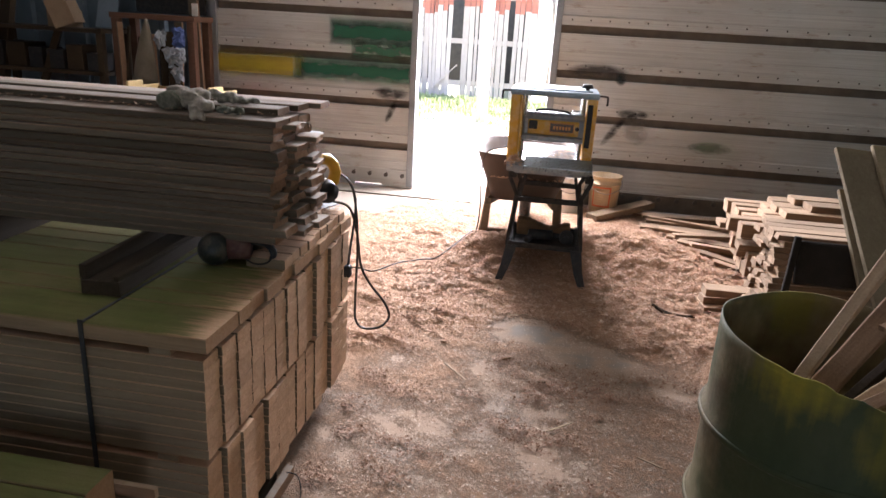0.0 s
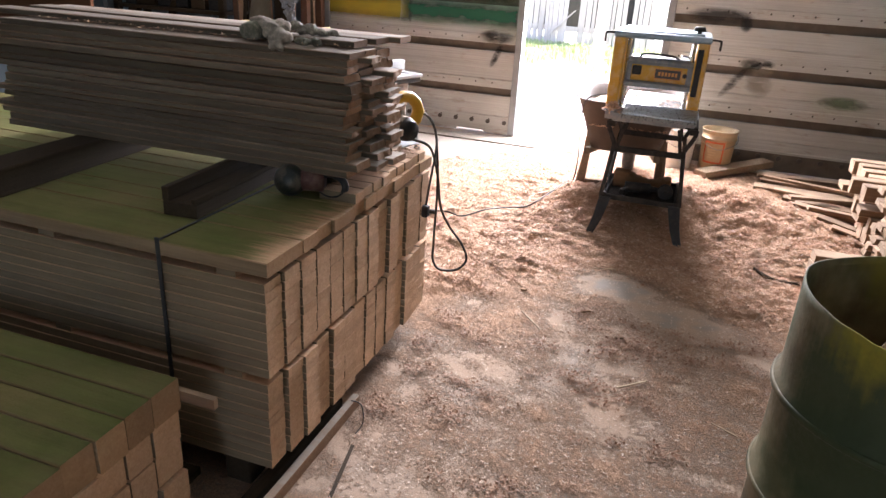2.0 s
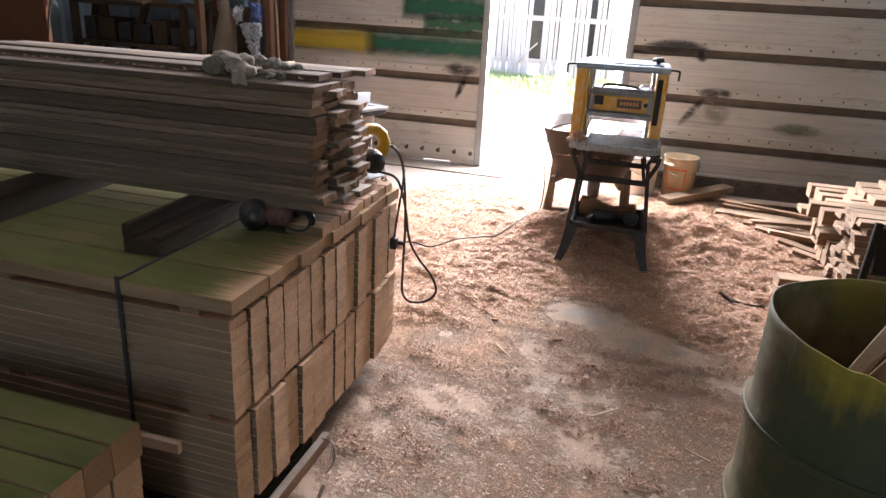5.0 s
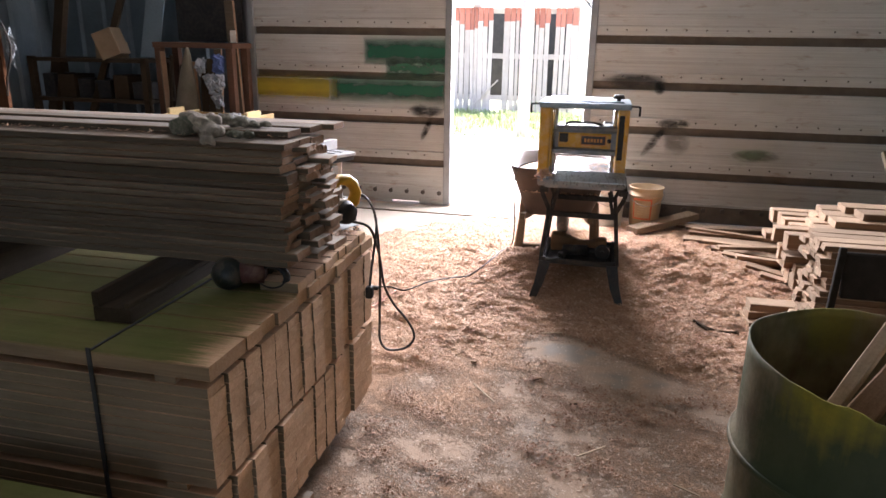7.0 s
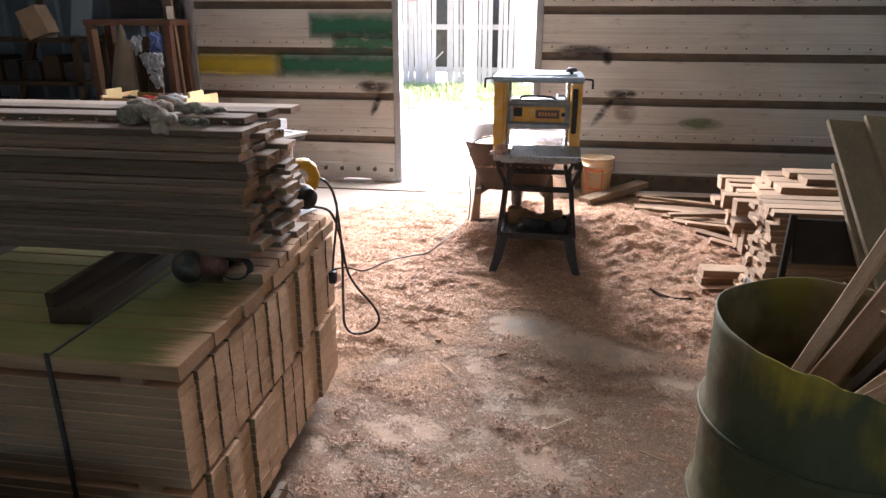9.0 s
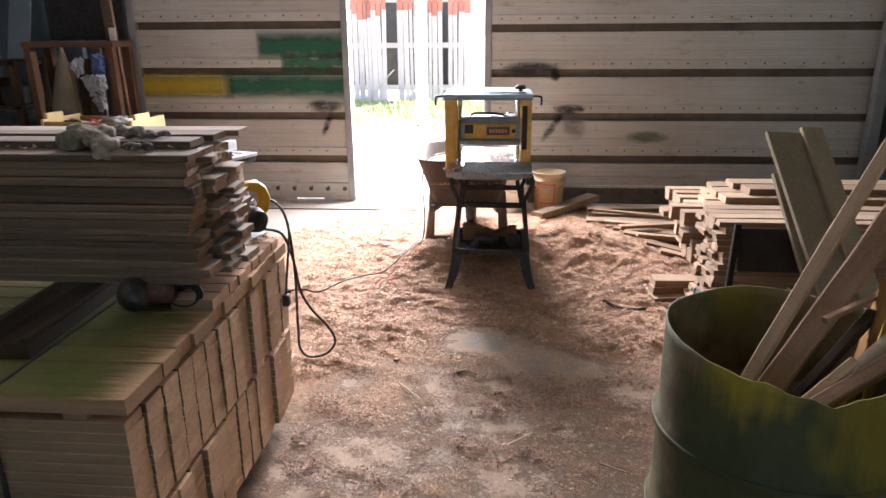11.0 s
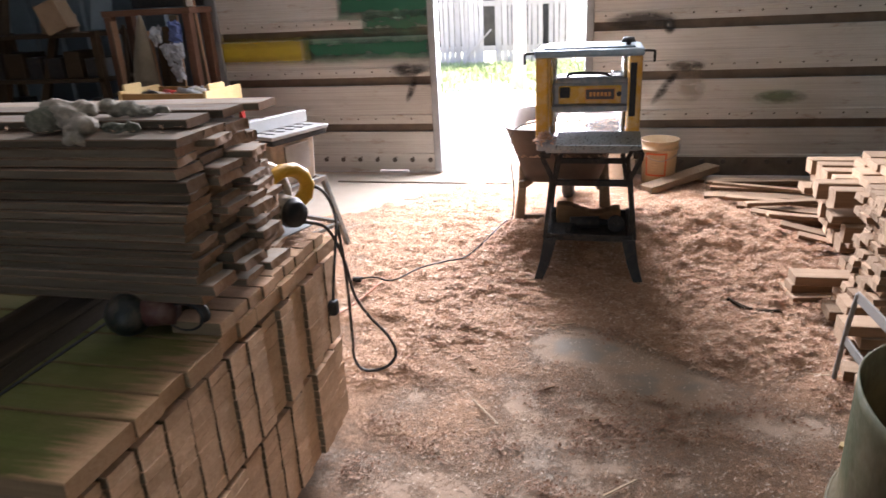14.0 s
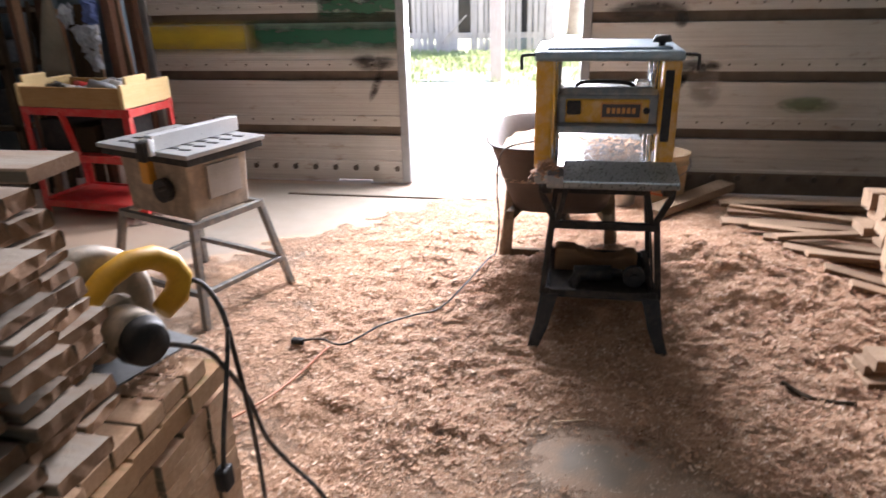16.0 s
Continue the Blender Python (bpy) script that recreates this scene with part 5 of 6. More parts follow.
RUBBER = worn("black_rubber_cord", (0.012, 0.012, 0.012), (0.03, 0.028, 0.026), 0.5, 0, 20, 0.1, (0.4, 0.28, 0.18), 0.15)
ORANGECORD = worn("orange_cord", (0.55, 0.22, 0.12), (0.65, 0.32, 0.2), 0.5)


def build_table_saw():
    s = thing("table_saw", "grey jobsite table saw with pale fence on a steel leg stand", "table saw", at=pose(-1.95, 4.46, -0.0, 0, 0, -20))
    top = bmesh.new()
    box(top, (0, 0, 0.797), (0.62, 0.47, 0.022), None, 0.004)
    part("table_top", top, SAWTOP, s, "grey slotted table top")
    slot = one_box((0, 0, 0), (0.055, 0.020, 0.004))
    slot = mesh_of(slot, "slot", BLACK)
    for i in range(5):
        for j in range(2):
            for sx in (-1, 1):
                part("slot", slot, BLACK, s, at=pose(sx * (0.125 + 0.075 * j) + (0.02 if sx > 0 else 0), -0.16 + 0.078 * i, 0.8092, 0, 0, 12))
    part("apron", one_box((0, 0, 0.77), (0.60, 0.45, 0.034), bevel=0.004), BLACKSTEEL, s)
    bm = bmesh.new()
    box(bm, (0.10, 0.0, 0.845), (0.05, 0.50, 0.07), None, 0.004)
    box(bm, (0.10, -0.26, 0.83), (0.065, 0.03, 0.075), None, 0.006)
    part("fence", bm, FENCE, s, "pale aluminium rip fence")
    part("fence_clamp", one_box((0.10, -0.288, 0.815), (0.05, 0.03, 0.09), bevel=0.008), BLACK, s)
    bm = bmesh.new()
    box(bm, (0, 0, 0.617), (0.44, 0.34, 0.28), None, 0.012, 1.06)
    part("body", bm, SAWBODY, s, "dusty brown housing")
    part("side_hatch", one_box((0.235, 0.02, 0.64), (0.012, 0.20, 0.16), bevel=0.004), GREYPANEL, s)
    part("switch_box", one_box((-0.02, -0.19, 0.70), (0.06, 0.05, 0.13), bevel=0.008), worn("orange_switch", (0.6, 0.25, 0.02), (0.7, 0.33, 0.04), 0.45), s, "orange switch paddle")
    bm = bmesh.new()
    rod(bm, (0.09, -0.19, 0.62), (0.09, -0.225, 0.62), 0.055, 18)
    rod(bm, (0.12, -0.22, 0.64), (0.12, -0.265, 0.64), 0.012, 10)
    part("handwheel", bm, BLACK, s, "black handwheel")
    bm = bmesh.new()
    for c, sz in (((0, -0.21, 0.465), (0.52, 0.03, 0.03)), ((0, 0.21, 0.465), (0.52, 0.03, 0.03)), ((-0.25, 0, 0.465), (0.03, 0.42, 0.03)), ((0.25, 0, 0.465), (0.03, 0.42, 0.03))):
        box(bm, c, sz, None, 0.003)
    part("stand_frame", bm, LEGSTEEL, s)
    for sx in (-1, 1):
        for sy in (-1, 1):
            bm = bmesh.new()
            bar(bm, (sx * 0.245, sy * 0.205, 0.48), (sx * 0.33, sy * 0.285, 0.0), 0.032, 0.032, 0.003, (1, 0, 0))
            part("leg", bm, LEGSTEEL, s)
    for a, b2 in (((-0.302, -0.26, 0.16), (0.302, -0.26, 0.16)), ((-0.302, 0.26, 0.16), (0.302, 0.26, 0.16)), ((-0.302, -0.26, 0.16), (-0.302, 0.26, 0.16)), ((0.302, -0.26, 0.16), (0.302, 0.26, 0.16))):
        bm = bmesh.new()
        bar(bm, a, b2, 0.03, 0.025, 0.003)
        part("stretcher", bm, LEGSTEEL, s)


GREYPANEL = worn("grey_hatch", (0.22, 0.19, 0.16), (0.32, 0.28, 0.24), 0.6, 0, 8)


def build_rack():
    r = thing("tool_rack", "red painted steel shelf rack standing by the sheet wall", "rack", at=pose(-3.27, 5.65, 0, 0, 0, -6))
    hx, hy = 0.40, 0.20
    for sx in (-1, 1):
        for sy in (-1, 1):
            bm = bmesh.new()
            box(bm, (sx * hx, sy * (hy + 0.015), 0.40), (0.05, 0.01, 0.74))
            box(bm, (sx * (hx + 0.02), sy * hy, 0.40), (0.01, 0.04, 0.74))
            part("upright", bm, RED, r)
    for z in (0.10, 0.43, 0.735):
        for sy in (-1, 1):
            part("shelf_rail", one_box((0, sy * (hy + 0.022), z), (2 * hx + 0.03, 0.012, 0.05), bevel=0.003), RED, r)
        for sx in (-1, 1):
            part("side_rail", one_box((sx * (hx + 0.028), 0, z), (0.012, 2 * hy + 0.03, 0.05), bevel=0.003), RED, r)
        part("shelf", one_box((0, 0, z + 0.012), (2 * hx - 0.03, 2 * hy - 0.01, 0.01)), RED if z < 0.5 else BLACKSTEEL, r)
    bm = bmesh.new()
    bar(bm, (-0.1, -hy - 0.02, 0.735), (-0.02, -hy - 0.02, 0.44), 0.012, 0.045, 0, (0, 1, 0))
    part("brace", bm, RED, r)
    t = thing("wooden_tray", "long pine tray full of tools on the red rack", "tray", at=pose(-3.27, 5.65, 0.7625, 0, 0, -6))
    for sy in (-1, 1):
        part("tray_side", one_box((0, sy * 0.215, 0.065), (0.78, 0.022, 0.13), bevel=0.004), TRAYWOOD, t)
    part("tray_floor", one_box((0, 0, 0.008), (0.78, 0.41, 0.014)), TRAYWOOD, t)
    for sx in (-1, 1):
        bm = bmesh.new()
        box(bm, (sx * 0.405, 0, 0.075), (0.03, 0.46, 0.15), None, 0.008)
        box(bm, (sx * 0.405, -0.08, 0.165), (0.03, 0.20, 0.06), None, 0.012)
        part("tray_end", bm, TRAYPALE, t, "pale pine tray end")
    rr = random.Random(31)
    mats = [WHITEPLASTIC, BLACK, TOOLGREY, RED, GALV, WHITEPLASTIC]
    names = [("spray_can", "dusty white spray can lying in the tray"), ("hand_tool", "black hand tool lying in the tray"), ("file_tool", "grey steel tool lying in the tray"),
             ("red_tin", "small red tin lying in the tray"), ("pipe_piece", "short steel pipe lying in the tray"), ("caulk_tube", "white caulk tube lying in the tray")]
    for k in range(14):
        x = -0.30 + 0.045 * k
        nm, lb = names[k % 6]
        bm = bmesh.new()
        y = rr.uniform(-0.1, 0.1)
        z = 0.062 + rr.uniform(0, 0.06)
        a = rr.uniform(-0.5, 0.5)
        L = rr.uniform(0.07, 0.12)
        d = Vector((math.cos(a), math.sin(a), rr.uniform(-0.25, 0.25))) * L
        c = Vector((x, y, z))
        rad = rr.uniform(0.02, 0.034)
        rod(bm, c - d, c + d * 0.6, rad, 14)
        rod(bm, c + d * 0.6, c + d * 0.75, rad, 14, rad * 0.45)
        rod(bm, c + d * 0.75, c + d, rad * 0.45, 10)
        tagged(part(nm, smooth(bm), mats[k % 6], at=pose(-3.27, 5.65, 0.7625, 0, 0, -6)), lb, "tool")
    for k, (x, w, h) in enumerate(((-0.28, 0.2, 0.22), (-0.02, 0.16, 0.18), (0.22, 0.18, 0.24))):
        tagged(part("storage_box", one_box((x, 0.0, 0.4485 + h / 2), (w, 0.28, h), bevel=0.01), DARKWOOD if k % 2 else BLACK, at=pose(-3.27, 5.65, 0, 0, 0, -6)), "dark dusty box on the red rack's shelf", "box")


def build_circular_saw():
    c = thing("circular_saw", "yellow corded circular saw with dusty guard and black motor", "power saw")
    at = pose(-0.965, 2.51, 0.835, 0, 0, 73)

    def side(u, v, w):
        """u along the saw to its rear, v out to the motor, w up."""
        return at @ Vector((u, -v, w))
    bm = bmesh.new()
    rings = []
    for k in range(19):
        a = math.pi * (-0.12 + 1.24 * k / 18)
        rings.append([side(rr * math.cos(a), dy, 0.100 + rr * math.sin(a)) for rr, dy in ((0.03, 0.022), (0.118, 0.024), (0.132, 0.013), (0.132, -0.013), (0.118, -0.024), (0.03, -0.022))])
    made = loft(bm, rings)
    bm.faces.new(made[0])
    bm.faces.new(made[-1])
    part("upper_guard", smooth(bm), GUARD, c, "dusty rounded blade guard")
    bm = bmesh.new()
    rod(bm, side(0, -0.003, 0.097), side(0, 0.003, 0.097), 0.092, 40)
    part("blade", bm, POLISHED, c, "steel saw blade")
    part("shoe", one_box((0, -0.02, 0.002), (0.30, 0.14, 0.004), at), GALV, c, "flat steel shoe")
    bm = bmesh.new()
    pts = ((-0.065, 0.075, 0.022), (-0.055, 0.118, 0.022), (-0.030, 0.155, 0.022), (0.012, 0.182, 0.022), (0.060, 0.194, 0.022), (0.110, 0.186, 0.023), (0.148, 0.160, 0.024), (0.165, 0.125, 0.025), (0.150, 0.092, 0.026), (0.11, 0.075, 0.022))
    rings = []
    for k, (u, w, rr) in enumerate(pts):
        nu, nw = pts[min(k + 1, 9)][0] - pts[max(k - 1, 0)][0], pts[min(k + 1, 9)][1] - pts[max(k - 1, 0)][1]
        q = math.hypot(nu, nw)
        rings.append([side(u - nw / q * rr * math.cos(a), 0.052 + rr * 0.95 * math.sin(a), w + nu / q * rr * math.cos(a)) for a in (j * math.tau / 12 for j in range(12))])
    made = loft(bm, rings)
    bm.faces.new(made[0])
    bm.faces.new(made[-1])
    part("handle", smooth(bm), SAWYELLOW, c, "yellow arched handle")
    bm = bmesh.new()
    box(bm, (0.0, -0.05, 0.09), (0.10, 0.05, 0.11), at, 0.02)
    part("gear_case", bm, GUARD, c)
    bm = bmesh.new()
    rod(bm, side(0.01, 0.06, 0.088), side(0.005, 0.125, 0.086), 0.048, 22, 0.046)
    part("motor", smooth(bm), GUARD, c)
    bm = bmesh.new()
    rod(bm, side(0.005, 0.122, 0.082), side(0.0, 0.150, 0.078), 0.047, 22, 0.038)
    part("motor_cap", smooth(bm), BLACK, c, "black motor cap")


def build_cords():
    c = thing("power_cord", "black rubber saw cord hanging in a loop over the boards", "cord")
    tube("cord", [(-0.88, 2.655, 0.955), (-0.83, 2.665, 0.94), (-0.79, 2.655, 0.885), (-0.772, 2.65, 0.77), (-0.772, 2.67, 0.62), (-0.785, 2.70, 0.48), (-0.79, 2.71, 0.37), (-0.785, 2.70, 0.29),
                  (-0.745, 2.69, 0.255), (-0.675, 2.715, 0.26), (-0.641, 2.74, 0.305), (-0.672, 2.755, 0.368), (-0.735, 2.75, 0.445), (-0.77, 2.72, 0.54), (-0.772, 2.67, 0.68), (-0.775, 2.60, 0.80), (-0.80, 2.58, 0.845), (-0.87, 2.56, 0.862)], 0.0055, RUBBER, c)
    tube("cord_tail", [(-0.775, 2.64, 0.86), (-0.765, 2.60, 0.80), (-0.770, 2.56, 0.68), (-0.775, 2.545, 0.60)], 0.005, RUBBER, c)
    bm = bmesh.new()
    box(bm, (-0.775, 2.542, 0.575), (0.028, 0.036, 0.05), None, 0.007)
    part("plug", bm, BLACK, c, "black three-pin plug")
    e = thing("extension_cord", "thin dark extension cord lying across the shavings", "cord")
    line = [(-1.24, 3.98), (-1.15, 3.99), (-1.04, 3.97), (-0.92, 4.12), (-0.80, 4.25), (-0.70, 4.32), (-0.62, 4.45), (-0.52, 4.75), (-0.50, 4.95)]
    pts = [(x, y, rise(x, y) + 0.03) for x, y in line] + [(-0.48, 4.9, 0.3), (-0.47, 4.7, 0.55), (-0.42, 4.45, 0.78), (-0.28, 4.35, 0.85)]
    tube("cord", pts, 0.0045, RUBBER, e)
    bm = bmesh.new()
    box(bm, (-1.255, 3.985, rise(-1.255, 3.985) + 0.018), (0.055, 0.03, 0.026), None, 0.006)
    part("socket", bm, BLACK, e, "black cord socket")
    o = thing("spare_extension_cord", "faded orange cord half buried in shavings", "cord")
    tube("cord", [(x, y, rise(x, y) + 0.022) for x, y in ((-1.10, 3.95), (-1.16, 3.75), (-1.22, 3.55), (-1.32, 3.38), (-1.42, 3.3))], 0.005, ORANGECORD, o)


build_table_saw()
build_rack()
build_circular_saw()
build_cords()

# ---- what lies on the lumber ----
GLOVE = worn("dusty_glove_cloth", (0.21, 0.18, 0.14), (0.38, 0.33, 0.27), 0.95, 0, 25, 0.6, (0.55, 0.47, 0.38), 0.4)
SANDERGREEN = worn("dark_green_tool", (0.006, 0.010, 0.009), (0.012, 0.019, 0.016), 0.4, 0, 9, 0.15, (0.4, 0.3, 0.2), 0.2)


def cloth_lumps(bm, spots, floor_z):
    """Crumpled cloth: many flattened lumps along short runs, later skinned into one."""
    r = random.Random(11)
    for (ax, ay, az), (bx, by, bz), size, count in spots:
        for k in range(count):
            u = k / max(1, count - 1)
            s = size * r.uniform(0.75, 1.2)
            c = Vector((ax + (bx - ax) * u, ay + (by - ay) * u, az + (bz - az) * u)) + Vector((r.uniform(-0.3, 0.3), r.uniform(-0.3, 0.3), r.uniform(-0.25, 0.35))) * size
            v = bmesh.ops.create_icosphere(bm, subdivisions=2, radius=s)["verts"]
            bmesh.ops.transform(bm, matrix=Matrix.Translation(c) @ pose(0, 0, 0, r.uniform(-35, 35), r.uniform(-35, 35), r.uniform(0, 180)) @ Matrix.Diagonal((1.35, 0.9, 0.8, 1)), verts=v)
    for v in bm.verts:
        if v.co.y > 1.932:
            v.co.z = max(v.co.z, floor_z)


def cloth_part(name, spots, mat, parent, label, floor_z):
    bm = bmesh.new()
    cloth_lumps(bm, spots, floor_z)
    ob = part(name, smooth(bm), mat, parent, label)
    skin = ob.modifiers.new("skin", 'REMESH')
    skin.mode, skin.voxel_size, skin.use_smooth_shade = 'VOXEL', 0.0035, True
    wrinkle = ob.modifiers.new("wrinkle", 'DISPLACE')
    wrinkle.texture, wrinkle.strength, wrinkle.mid_level, wrinkle.texture_coords = CREASES, 0.012, 0.5, 'GLOBAL'


CREASES = bpy.data.textures.new("creases", 'CLOUDS')
CREASES.noise_scale, CREASES.noise_depth = 0.018, 2


def build_gloves():
    """A crumpled work glove with its round cuff up, and a second one lying flat."""
    cuff_mat = worn("dark_olive_knit", (0.07, 0.075, 0.05), (0.15, 0.15, 0.105), 0.95, 0, 30, 0.6, (0.4, 0.35, 0.28), 0.3)
    z = 1.2595
    g = thing("work_glove", "dusty grey work glove crumpled over the edge of the boards", "glove", "gloves on the boards")
    bm = bmesh.new()
    rings = []
    for u, r0 in ((-0.03, 0.028), (-0.028, 0.036), (0.0, 0.040), (0.03, 0.038), (0.034, 0.025)):
        rings.append([(-1.19 + r0 * math.cos(a) * (1 + 0.06 * math.sin(3 * a)), 2.0 + u, max(z, z + 0.026 + 0.8 * r0 * math.sin(a))) for a in (j * math.tau / 24 for j in range(24))])
    made = loft(bm, rings)
    bm.faces.new(made[0])
    bm.faces.new(made[-1])
    part("cuff", smooth(bm), cuff_mat, g, "dark olive knitted cuff")
    cloth_part("glove_shell", (((-1.155, 2.01, z + 0.035), (-1.10, 1.99, z + 0.028), 0.026, 9), ((-1.19, 2.03, z + 0.055), (-1.08, 2.02, z + 0.042), 0.018, 9),
                               ((-1.10, 1.98, z + 0.02), (-1.045, 1.95, z + 0.018), 0.019, 8), ((-1.09, 1.945, z + 0.010), (-1.05, 1.924, z - 0.012), 0.014, 7)), GLOVE, g, "", z)
    g = thing("work_glove", "dark grey-green work glove lying flat on the boards", "glove", "gloves on the boards")
    z2 = 1.2795
    fingers = (((-1.08, 2.10, z2 + 0.012), (-0.955, 2.115, z2 + 0.006), 0.011, 13), ((-1.08, 2.075, z2 + 0.012), (-0.985, 2.085, z2 + 0.006), 0.010, 11), ((-1.10, 2.09, z2 + 0.02), (-1.04, 2.09, z2 + 0.014), 0.018, 7))
    cloth_part("glove_shell", fingers, worn("grey_green_glove_cloth", (0.10, 0.10, 0.075), (0.22, 0.20, 0.16), 0.95, 0, 25, 0.6, (0.5, 0.44, 0.36), 0.4), g, "", z2)
    t = thing("glove_thumb_scrap", "dusty olive scrap of glove cloth on the boards", "rag", "gloves on the boards")
    cloth_part("cloth", (((-1.02, 1.985, z + 0.010), (-0.955, 1.99, z + 0.008), 0.013, 8),), cuff_mat, t, "", z)


def build_sander():
    s = thing("orbital_sander", "dark green hand sander lying on its side on the boards", "power tool")
    bm = bmesh.new()
    m = pose(-1.03, 1.93, 0.7815)
    v = bmesh.ops.create_uvsphere(bm, u_segments=20, v_segments=12, radius=0.055)["verts"]
    bmesh.ops.transform(bm, matrix=m @ Matrix.Translation((0, 0, 0.052)) @ Matrix.Diagonal((1, 1, 0.95, 1)), verts=v)
    part("head", smooth(bm), SANDERGREEN, s, "dark green round head")
    bm = bmesh.new()
    rod(bm, m @ Vector((0.03, 0.01, 0.055)), m @ Vector((0.11, 0.03, 0.052)), 0.036, 16, 0.032)
    part("body", smooth(bm), worn("dusty_red_tool", (0.06, 0.018, 0.015), (0.10, 0.032, 0.026), 0.5, 0, 9, 0.15, (0.4, 0.3, 0.2), 0.2), s, "dull red body")
    bm = bmesh.new()
    rings = []
    for k in range(24):
        a = k * math.tau / 24
        c = m @ Vector((0.135 + 0.05 * math.cos(a), 0.03, 0.046 + 0.036 * math.sin(a)))
        rings.append([c + Vector((0.010 * math.cos(b2) * math.cos(a), 0.016 * math.sin(b2), 0.010 * math.cos(b2) * math.sin(a))) for b2 in (j * math.tau / 8 for j in range(8))])
    rings.append(rings[0])
    loft(bm, rings)
    part("loop_handle", smooth(bm), BLACK, s, "black loop handle")


build_gloves()
build_sander()
scatter("stack_sawdust", "sawdust and shavings dusting the board stack and bundle top", lambda r: [(r.uniform(-2.1, -0.86), r.uniform(1.95, 2.36), 1.262, r.uniform(0.006, 0.02)) for k in range(900)]
        + [(r.uniform(-1.1, -0.81), r.uniform(2.44, 2.64), 0.833 if r.random() < 0.5 else 0.816, r.uniform(0.006, 0.02)) for k in range(700)], CHIPS, 14)
STICKBROWN = timber("brown_rough_wood", (0.20, 0.115, 0.065), (0.44, 0.28, 0.175), "z", local=True)
STRAW = timber("pale_splinter_wood", (0.55, 0.40, 0.26), (0.75, 0.58, 0.40), local=True)
floor_board("batten", "long pine batten lying at the foot of the bundle", (-0.800, 1.34, 0.001), (-0.795, 1.95, 0.001), 0.028, 0.045, GREYED)
floor_board("batten", "dark thin batten beside the bundle's foot", (-0.850, 1.28, 0.001), (-0.845, 1.90, 0.001), 0.04, 0.05, DARKWOOD)
floor_board("splinter", "long dark splinter of wood on the floor", (-0.655, 1.48, 0.002), (-0.70, 1.73, 0.004), 0.012, 0.006, DARKWOOD)
floor_board("splinter", "short pale splinter of wood on the floor", (-0.16, 1.58, 0.002), (-0.08, 1.52, 0.004), 0.012, 0.006, PINE)
floor_board("wood_scrap", "small pale yellow wood scrap beside the drum", (0.885, 2.835, 0.008), (0.925, 2.815, 0.010), 0.03, 0.014, TRAYPALE)
for x, y, a, L in ((-0.134, 3.05, 0.3, 0.045), (-0.455, 3.16, -0.4, 0.03), (0.05, 2.86, 0.1, 0.035)):
    floor_board("wood_scrap", "small brown splintered wood scrap on the floor", (x, y, rise(x, y) + 0.002), (x + L * math.cos(a), y + L * math.sin(a), rise(x, y) + 0.008), 0.018, 0.010, STICKBROWN, "scraps on the floor")
for x, y, a, L in ((-0.40, 2.92, -0.9, 0.20), (0.10, 2.45, 0.7, 0.14), (-0.15, 3.6, 0.2, 0.12), (0.45, 2.35, -0.5, 0.1), (-0.7, 4.6, 0.3, 0.14), (0.9, 3.3, -0.3, 0.12)):
    floor_board("splinter", "thin pale splinter of wood on the shavings", (x, y, rise(x, y) + 0.01), (x + L * math.cos(a), y + L * math.sin(a), rise(x + L * math.cos(a), y + L * math.sin(a)) + 0.014), 0.007, 0.004, STRAW, "splinters on the floor")
wire = thing("thin_wire", "thin dark curl of wire at the bundle's foot", "wire")
tube("wire_curl", [(-0.79, 1.90, 0.052), (-0.745, 1.89, 0.05), (-0.715, 1.84, 0.02), (-0.72, 1.79, 0.006)], 0.002, RUBBER, wire)
strip = thing("bark_strip", "dark curled strip of bark on the shavings", "bark")
for k in range(3):
    tube("bark_curl", [(0.69 + 0.02 * k, 3.93 - 0.02 * k, rise(0.7, 3.92) + 0.022 - 0.006 * k), (0.76, 3.88 - 0.008 * k, rise(0.76, 3.88) + 0.012), (0.84, 3.85, rise(0.84, 3.85) + 0.008), (0.90 + 0.01 * k, 3.84, rise(0.9, 3.84) + 0.006)], 0.009, DARKWOOD, strip)

# ---- the drum's sticks, the chair and the leaning boards ----
PIPEWHITE = timber("pale_peeled_wood", (0.40, 0.31, 0.21), (0.60, 0.50, 0.37), "z")
ORANGEWOOD = timber("orange_brown_wood", (0.36, 0.17, 0.045), (0.50, 0.27, 0.085), "z", local=True)
CHAIRLEG = worn("dull_chair_tube", (0.22, 0.205, 0.185), (0.36, 0.34, 0.31), 0.7, 0.1, 8, 0.1)
CHAIRPAD = worn("black_chair_vinyl", (0.022, 0.018, 0.015), (0.046, 0.038, 0.031), 0.95, 0, 12, 0.2)
CHAIRPAD.node_tree.nodes["Principled BSDF"].inputs["Specular IOR Level"].default_value = 0.1
YELLOWWOOD = timber("yellow_painted_wood", (0.55, 0.36, 0.05), (0.70, 0.48, 0.10), "z", local=True)


